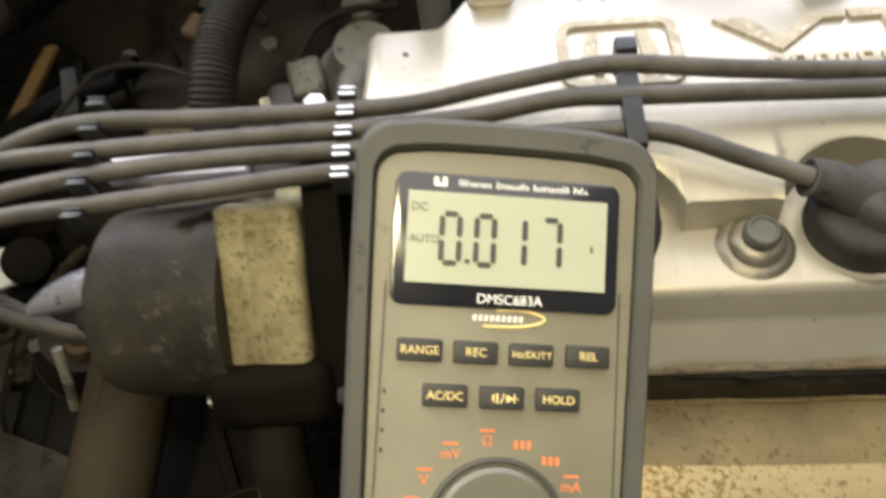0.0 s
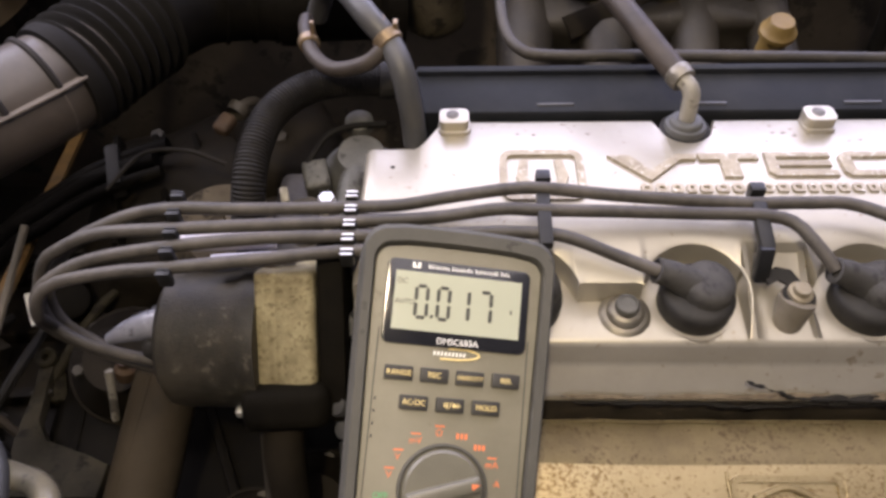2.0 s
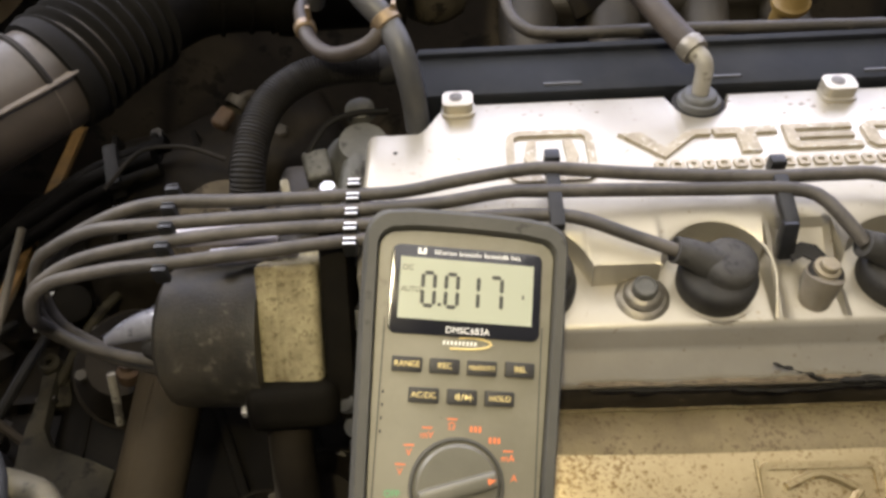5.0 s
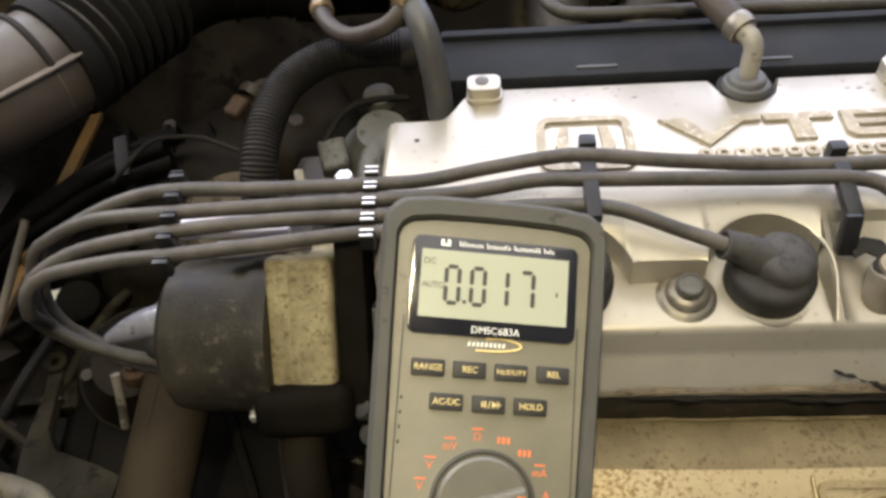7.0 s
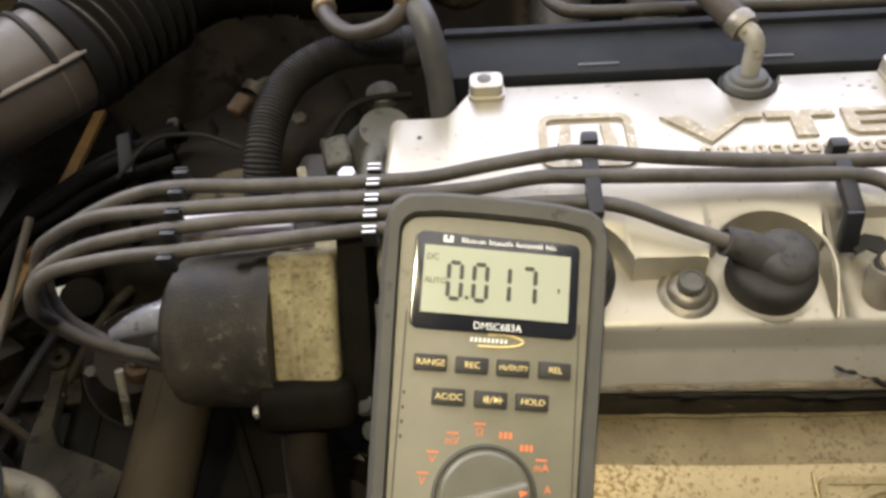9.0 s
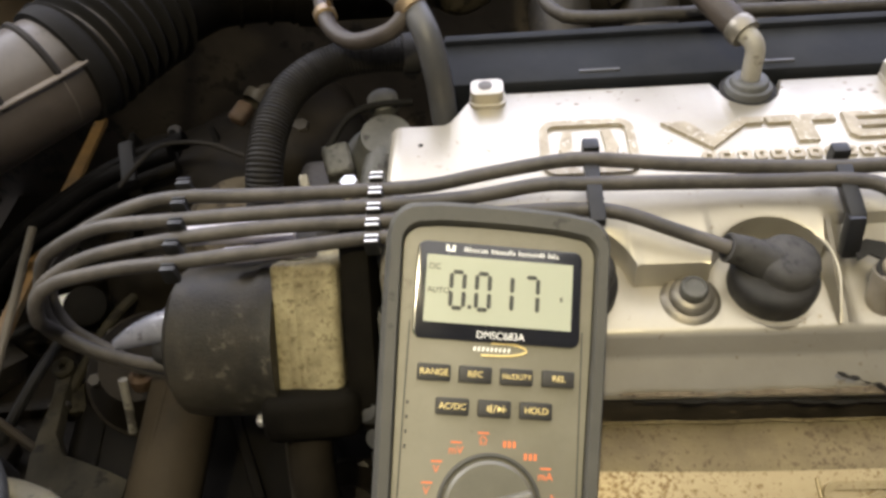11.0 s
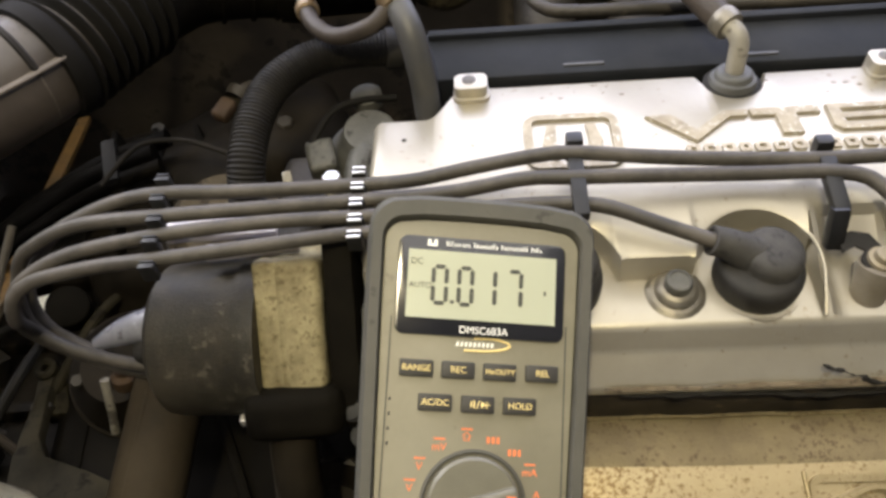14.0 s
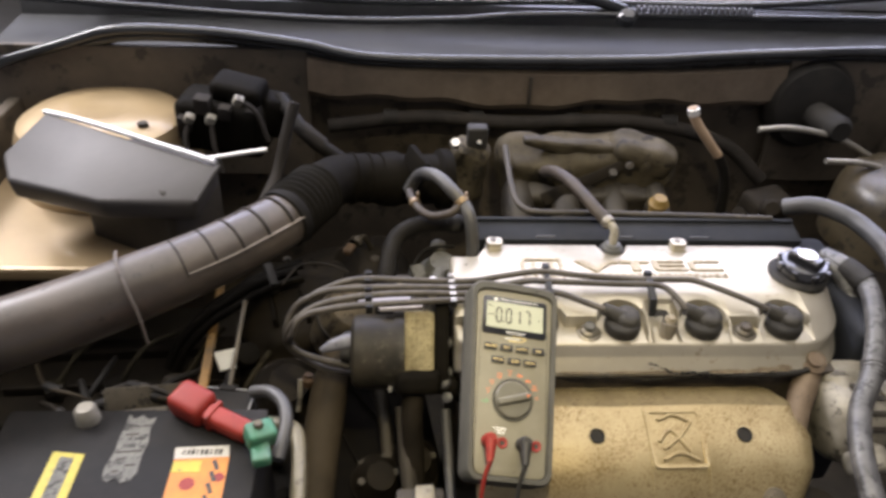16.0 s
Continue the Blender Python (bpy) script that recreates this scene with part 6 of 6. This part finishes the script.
# ---- battery corner ----
def battery():
    ob = thing("car_battery", "black car battery with worn paper labels", "battery")
    part("case", box((0.25, 0.30, 0.20), (-0.545, -0.335, 0.692), 0.008), BATTERY, ob)
    part("lid", box((0.255, 0.305, 0.014), (-0.545, -0.335, 0.793), 0.004), BATTERY, ob)

    def label_plate(name, outline, tone, text):
        return part(name, slab(outline, 0.0006, m=pose(0, 0, 0.8001)), tone, ob, text, False)

    lb = label_plate("orange_label", [(-0.496, -0.246), (-0.495, -0.330), (-0.442, -0.332), (-0.4455, -0.243)], LABELORANGE, "orange and yellow warning label")
    part("white_band", slab([(-0.4985, -0.233), (-0.4962, -0.2465), (-0.4456, -0.2445), (-0.4478, -0.2305)], 0.0007, m=pose(0, 0, 0.8002)), PAPERWHITE, lb, smooth=False)
    part("yellow_band", slab([(-0.4958, -0.250), (-0.4955, -0.262), (-0.4700, -0.262), (-0.4700, -0.249)], 0.0004, m=pose(0, 0, 0.8006)), LABELYELLOW, lb, smooth=False)
    part("red_dot", lathe([(0.007, 0), (0.007, 0.0003), (0, 0.0003)], (-0.478, -0.275, 0.8006), n=20), RED, lb)
    part("red_dot", lathe([(0.005, 0), (0.005, 0.0003), (0, 0.0003)], (-0.4505, -0.268, 0.8006), n=20), RED, lb)
    for i in range(5):
        part("black_bar", box((0.004, 0.012, 0.0003), (-0.4560 - 0.0005 * i, -0.254 - i * 0.013, 0.8008), 0, (0, 0, 24)), GRIME, lb, smooth=False)
    for i in range(9):
        part("code_bar", box((0.0015 + 0.001 * (i % 3), 0.006, 0.0002), (-0.489 + i * 0.0043, -0.2385, 0.8010)), GRIME, lb, smooth=False)
    gl = label_plate("grey_label", [(-0.5536, -0.190), (-0.5532, -0.204), (-0.5550, -0.221), (-0.5540, -0.236), (-0.5575, -0.255), (-0.5560, -0.268), (-0.5500, -0.272), (-0.5440, -0.267), (-0.5380, -0.273), (-0.5300, -0.270), (-0.5262, -0.262), (-0.5275, -0.240), (-0.5255, -0.226), (-0.5282, -0.210), (-0.5262, -0.194), (-0.5330, -0.197), (-0.5400, -0.191), (-0.5470, -0.196)], PAPERGREY, "scuffed grey label")
    for w, x, y in ((0.010, -0.545, -0.206), (0.006, -0.534, -0.205), (0.012, -0.543, -0.216), (0.005, -0.5325, -0.222), (0.025, -0.541, -0.237), (0.008, -0.546, -0.246), (0.010, -0.536, -0.253), (0.006, -0.547, -0.260)):
        part("print_bar", box((w, 0.0022, 0.0003), (x, y, 0.8009), 0, (0, 0, 4)), GRIME, gl, smooth=False)
    yl = label_plate("yellow_label", [(-0.6107, -0.2358), (-0.6110, -0.34), (-0.5790, -0.34), (-0.5808, -0.2396)], LABELYELLOW, "yellow and grey label")
    part("grey_middle", slab([(-0.6020, -0.242), (-0.6020, -0.335), (-0.5880, -0.335), (-0.5890, -0.2445)], 0.0004, m=pose(0, 0, 0.8006)), PAPERGREY, yl, smooth=False)
    p = part("negative_post", lathe([(0, 0), (0.012, 0), (0.011, 0.014), (0.008, 0.018), (0, 0.018)], (-0.592, -0.196, 0.80), n=20), CREAMCAST, ob, "pale corroded post")
    c = thing("red_terminal_cover", "red rubber battery terminal cover", "terminal cover")
    part("cover", box((0.040, 0.032, 0.028), (-0.490, -0.189, 0.815), 0.008, (8, 4, -30), segs=3), RED, c)
    part("neck", box((0.052, 0.020, 0.018), (-0.451, -0.213, 0.812), 0.006, (6, 4, -27), segs=3), RED, c)
    part("rib", box((0.005, 0.024, 0.022), (-0.466, -0.204, 0.813), 0.002, (6, 4, -27)), RED, c)
    g = thing("green_clamp", "green plastic battery cable clamp", "cable clamp")
    part("clamp", box((0.028, 0.022, 0.020), (-0.416, -0.234, 0.820), 0.005, (10, 8, 28), segs=3), GREEN, g)
    part("jaw", box((0.018, 0.024, 0.012), (-0.413, -0.253, 0.814), 0.004, (0, 0, 14), segs=3), GREEN, g)
    part("bolt", hexnut(0.005, 0.006, (-0.417, -0.233, 0.829)), OLDALLOY, g)
    k = thing("fuse_cover", "black fuse box cover behind the battery terminal", "fuse box")
    part("cover", box((0.056, 0.050, 0.045), (-0.470, -0.160, 0.758), 0.005, (0, 0, -6), segs=3), BATTERY, k)
    # thin grey bars paint the gloss highlight on two cover edges
    for size, at in (((0.050, 0.0012, 0.0012), (-0.468, -0.1355, 0.7805)), ((0.0012, 0.046, 0.0012), (-0.4425, -0.1620, 0.7800))):
        part("edge_glint", box(size, at, 0.0003, (0, 0, -6)), GLINTGREY, k, "pale painted edge highlight")
    part("hinge", box((0.020, 0.008, 0.010), (-0.470, -0.134, 0.777), 0.002, (0, 0, -6)), BATTERY, k)
    s = thing("battery_cable", "grey battery cable curving past the clamp", "cable")
    part("cable", sweep([(-0.440, -0.152, 0.792), (-0.420, -0.160, 0.801), (-0.403, -0.179, 0.803), (-0.397, -0.206, 0.80), (-0.402, -0.24, 0.79)], 0.0068, 12, 0.006), GREYHOSE, s)
    pp = thing("cream_pipe", "cream coated metal pipe beside the battery", "pipe")
    part("pipe", sweep([(-0.500, -0.147, 0.728), (-0.465, -0.151, 0.742), (-0.4373, -0.1550, 0.749), (-0.4183, -0.1610, 0.753), (-0.4040, -0.1680, 0.757), (-0.3915, -0.183, 0.762), (-0.3860, -0.2164, 0.760), (-0.3825, -0.265, 0.756), (-0.381, -0.36, 0.74)], 0.0078, 14, 0.006), CREAM, pp)
    d = thing("tan_stick", "dirty tan wooden stick in the bay, blotched dark for shade", "stick")
    part("stick", box((0.0115, 0.345, 0.006), (-0.5421, 0.1000, 0.6902), 0.0012, (-4.8, 0, 6.4)), TAN, d)
    r = thing("thin_rod", "thin dull metal rod standing in the bay", "rod")
    part("rod", sweep([(-0.483, -0.125, 0.727), (-0.4814, -0.0914, 0.739), (-0.4781, 0.0031, 0.7733), (-0.4776, 0.018, 0.7787)], 0.0028, 8, 0.02), OLDALLOY, r)


battery()


# ---- intake manifold and firewall side ----
def manifold():
    ob = thing("intake_manifold", "grimy tan cast intake manifold behind the engine", "intake manifold")
    part("plenum", lumpy((0.250, 0.090, 0.090), (-0.010, 0.285, 0.832), (14, -2, 0), 0.006, 26, 14), MANIFOLD, ob)
    part("shoulder", lumpy((0.100, 0.060, 0.050), (0.080, 0.268, 0.862), (12, 10, -6), 0.004, 34, 9, 3.0), MANIFOLD, ob)
    part("end_bell", lathe([(0, -0.03), (0.030, -0.028), (0.036, -0.01), (0.034, 0.008), (0.022, 0.020), (0, 0.024)], (0.115, 0.282, 0.828), (1, 0, -0.1), 28), MANIFOLD, ob)
    part("top_rib", lumpy((0.150, 0.022, 0.016), (-0.030, 0.262, 0.880), (14, 6, 2), 0.003, 50, 8, 5.0), MANIFOLD, ob)
    for i, x in enumerate((-0.10, -0.035, 0.035, 0.095)):
        part("runner", sweep([(x * 1.05, 0.262, 0.812), (x * 1.08, 0.226, 0.800), (x * 1.1, 0.178, 0.776), (x * 1.12, 0.125, 0.748), (x * 1.12, 0.07, 0.72)], lambda r, L: 0.022 + 0.003 * math.sin(r * 40 + i), 18, 0.008), GRIME, ob)
    brace = part("brace", slab([(-0.075, -0.010), (0.070, -0.007), (0.078, 0.0), (0.070, 0.007), (-0.075, 0.010)], 0.006, m=pose(-0.005, 0.232, 0.838, 62, 0, 0) @ pose(0, 0, 0, 0, 0, 24), bevel=0.002), GEARBLACK, ob, "dark oily brace across the plenum")
    part("brace_bolt", hexnut(0.006, 0.006, (0.050, 0.225, 0.866), (0, -0.85, 0.5)), GRIME, brace)
    part("flange", lumpy((0.060, 0.05, 0.10), (-0.185, 0.270, 0.832), (0, 10, 0), 0.004, 40, 8, 9.0), MANIFOLD, ob)
    part("web", lumpy((0.22, 0.04, 0.06), (0.0, 0.245, 0.795), (20, 0, 0), 0.004, 40, 10, 11.0), GRIME, ob)
    part("bolt", hexnut(0.008, 0.01, (-0.205, 0.245, 0.886), (0, -0.6, 0.8)), STEEL, ob)
    part("bolt", hexnut(0.007, 0.01, (0.03, 0.235, 0.845), (0, -0.6, 0.8)), GRIME, ob)
    s = thing("map_sensor", "black sensor plug on the manifold", "sensor")
    part("body", box((0.030, 0.022, 0.034), (-0.172, 0.262, 0.892), 0.005, segs=3), BOOT, s)
    part("pin", lathe([(0.003, 0), (0.003, 0.004), (0, 0.005)], (-0.170, 0.248, 0.890), (0, -1, 0.3), 10), BRIGHT, s)
    y = thing("yellow_cap", "ochre yellow plastic cap on the manifold", "cap")
    part("skirt", lathe([(0, -0.02), (0.011, -0.02), (0.011, -0.002), (0.0145, 0), (0.0145, 0.004), (0.012, 0.006), (0.0105, 0.012), (0.009, 0.014), (0, 0.014)], (0.089, 0.182, 0.826), (0, -0.2, 1), 24), YELLOW, y)
    h = thing("heater_hose", "heat-browned heater hose with a white clamp", "hose")
    part("hose", sweep([(0.158, 0.305, 0.925), (0.166, 0.302, 0.905), (0.190, 0.30, 0.875), (0.216, 0.30, 0.845)], 0.0074, 14, 0.006), TANHOSE, h)
    part("lower_hose", sweep([(0.216, 0.30, 0.846), (0.232, 0.298, 0.815), (0.241, 0.295, 0.77), (0.243, 0.29, 0.70)], 0.0082, 14, 0.008), HOSE, h)
    part("clamp", lathe([(0.0075, -0.006), (0.0090, -0.005), (0.0090, 0.005), (0.0075, 0.006)], (0.1605, 0.3035, 0.918), (-0.3, 0.1, 0.9), 20), BRIGHT, h, "white hose clamp")
    b = thing("brake_booster", "dark round brake booster on the firewall", "brake booster")
    part("drum", lathe([(0, 0), (0.070, 0), (0.076, 0.01), (0.076, 0.03), (0.065, 0.05), (0.04, 0.058), (0, 0.06)], (0.395, 0.43, 0.890), (0, -1, 0.1), 40), PITCH, b)
    part("cylinder", lathe([(0.022, 0), (0.022, 0.08), (0.015, 0.09), (0, 0.09)], (0.395, 0.38, 0.885), (0, -1, 0.1), 24), PITCH, b)
    for p in ([(0.268, 0.30, 0.892), (0.32, 0.30, 0.895), (0.39, 0.30, 0.882), (0.45, 0.30, 0.855), (0.53, 0.30, 0.805)], [(0.36, 0.25, 0.865), (0.42, 0.25, 0.862), (0.47, 0.25, 0.845), (0.53, 0.25, 0.80)]):
        t = thing("brake_pipe", "thin bright metal brake pipe", "pipe", "brake pipes")
        part("pipe", sweep(p, 0.0048, 10, 0.01), ALLOY, t)
    w = thing("wiring_loom", "dark wiring loom across the firewall", "wiring loom")
    part("loom", sweep([(-0.40, 0.40, 0.84), (-0.25, 0.395, 0.86), (-0.1, 0.39, 0.855), (0.1, 0.39, 0.86), (0.25, 0.38, 0.83), (0.33, 0.36, 0.77)], 0.012, 10, 0.012), DULLDARK, w)
    for x in (-0.30, -0.16, 0.0, 0.16):
        part("tape_wrap", sweep([(x - 0.012, 0.394 - 0.01 * x, 0.8575), (x + 0.012, 0.394 - 0.01 * x, 0.8575)], 0.0145, 10, 0.006), PITCH, w)
    q = thing("valve_block", "grimy valve block below the heater hose", "valve block")
    part("block", box((0.07, 0.05, 0.06), (0.275, 0.23, 0.79), 0.012, (10, 0, 20), segs=3), GEARBLACK, q)
    part("stub", lathe([(0.014, 0), (0.014, 0.03), (0.010, 0.034), (0, 0.034)], (0.265, 0.20, 0.81), (-0.3, -0.8, 0.5), 18), GEARBLACK, q)
    part("stub", lathe([(0.010, 0), (0.010, 0.02), (0, 0.022)], (0.235, 0.215, 0.79), (-0.6, -0.6, 0.5), 16), GEARBLACK, q)


manifold()


# ---- right end of the engine ----
def right_end():
    c = thing("oil_filler_cap", "glossy black oil filler cap with a worn silver top", "oil cap")
    part("base", lathe([(0, -0.006), (0.0335, -0.006), (0.0345, 0.002), (0.031, 0.006), (0, 0.006)], (0.198, -0.018, 0.850), n=36), BOOT, c)
    part("cap", lathe([(0.029, 0), (0.029, 0.010), (0.026, 0.014), (0.022, 0.015), (0, 0.015)], (0.202, -0.018, 0.855), n=36), BEZEL, c)
    for a in range(0, 360, 45):
        part("grip", box((0.006, 0.008, 0.012), (0.202 + 0.028 * math.cos(radians(a)), -0.018 + 0.028 * math.sin(radians(a)), 0.862), 0.002, (0, 0, a)), BEZEL, c)
    part("handle", box((0.020, 0.040, 0.010), (0.202, -0.018, 0.874), 0.004, (0, 0, 35), segs=3), BEZEL, c)
    part("silver_top", lathe([(0.0110, 0), (0.0110, 0.0015), (0.0075, 0.002), (0.0065, 0.0008), (0.003, 0.0008), (0.0025, 0.0022), (0, 0.0022)], (0.202, -0.018, 0.8788), n=28), BRIGHT, c, "worn silver disc")
    h = thing("cam_hose", "pale grey hose around the cover end", "hose")
    part("hose", sweep([(0.2420, 0.004, 0.850), (0.2500, -0.006, 0.850), (0.2620, -0.028, 0.836), (0.2640, -0.058, 0.812), (0.2600, -0.085, 0.785), (0.25, -0.10, 0.74)], 0.0085, 14, 0.005), PALEHOSE, h)
    h = thing("power_steering_hose", "thick grey hose with ribbed sleeve", "hose")
    part("hose", sweep([(0.252, 0.022, 0.850), (0.2602, -0.0036, 0.855), (0.2735, -0.038, 0.852), (0.2600, -0.0951, 0.838), (0.2380, -0.1466, 0.812), (0.2100, -0.1866, 0.792), (0.190, -0.2454, 0.775), (0.185, -0.33, 0.74)], 0.0118, 16, 0.006), PALEHOSE, h)
    part("sleeve", sweep([(0.2612, -0.008, 0.855), (0.2685, -0.024, 0.854), (0.2735, -0.038, 0.852)], 0.0140, 16, 0.006), BOOT, h)
    for i in range(4):
        part("collar", lathe([(0.0118, -0.0015), (0.0132, -0.001), (0.0132, 0.001), (0.0118, 0.0015)], (0.2420 - 0.0018 * i, -0.1385 - 0.0042 * i, 0.816 - 0.0024 * i), (-0.35, -0.82, -0.45), 20), PALEHOSE, h)
    h = thing("return_hose", "grey hose curving over the strut side", "hose")
    part("hose", sweep([(0.235, 0.115, 0.865), (0.262, 0.096, 0.880), (0.2850, 0.072, 0.883), (0.3010, 0.040, 0.882), (0.3060, -0.0196, 0.878), (0.305, -0.09, 0.85)], 0.0115, 16, 0.006), GREYHOSE, h)
    b = thing("engine_mount_bracket", "rusty cast bracket with a bolt at the engine end", "bracket")
    part("arm", sweep([(0.188, -0.112, 0.788), (0.176, -0.135, 0.778), (0.162, -0.158, 0.766), (0.150, -0.182, 0.752)], lambda r, L: 0.016 - 0.003 * r / L, 16, 0.006), RUSTCAST, b)
    part("bolt", lathe([(0.0155, 0), (0.0155, 0.004), (0.009, 0.005), (0.009, 0.010), (0, 0.011)], (0.186, -0.118, 0.800), (0, -0.4, 0.9), 20), RUSTCAST, b)
    a = thing("alternator", "dusty cream alloy alternator with cooling slots", "alternator")
    part("case", lathe([(0, 0), (0.030, 0), (0.042, 0.006), (0.047, 0.016), (0.047, 0.022), (0.044, 0.024), (0.044, 0.060), (0.047, 0.062), (0.047, 0.078), (0.04, 0.088), (0, 0.09)], (0.192, -0.158, 0.742), (1, 0.15, 0.1), 40), CREAMCAST, a)
    part("ear", lumpy((0.050, 0.034, 0.040), (0.226, -0.134, 0.772), (10, -6, -8), 0.004, 50, 8, 4.0), CREAMCAST, a, "lumpy pale mounting ear")
    part("ear", lumpy((0.040, 0.030, 0.036), (0.225, -0.205, 0.735), (30, 0, 10), 0.004, 50, 8, 6.0), CREAMCAST, a)
    part("bracket_top", box((0.055, 0.030, 0.030), (0.238, -0.118, 0.778), 0.009, (0, -6, -8), segs=3), CREAMCAST, a, "pale worn alloy bracket")
    for i in range(7):
        g = radians(30 + i * 22)
        part("slot", box((0.030, 0.006, 0.004), (0.236, -0.152 - 0.0445 * math.cos(g), 0.746 + 0.0445 * math.sin(g)), 0.001, (math.degrees(-g) + 90, 0, 0)), GRIME, a)
    p = thing("pulley", "dark ribbed pulley at the engine end", "pulley")
    part("wheel", lathe([(0, 0), (0.045, 0), (0.05, 0.003), (0.046, 0.008), (0.05, 0.012), (0.046, 0.016), (0.05, 0.020), (0.045, 0.024), (0, 0.024)], (0.275, -0.20, 0.735), (1, 0, 0.05), 36), OLDALLOY, p)
    t = thing("timing_cover", "dark plastic timing belt cover at the engine end", "timing cover")
    part("cover", box((0.045, 0.20, 0.26), (0.262, -0.01, 0.705), 0.012, segs=3), RAIL, t)
    l = thing("lower_lump", "dark grimy pump below the alternator", "pump")
    part("body", lathe([(0, 0), (0.05, 0), (0.055, 0.01), (0.055, 0.06), (0.04, 0.07), (0, 0.07)], (0.16, -0.24, 0.62), (0.3, -0.3, 1), 28), GRIME, l)


right_end()
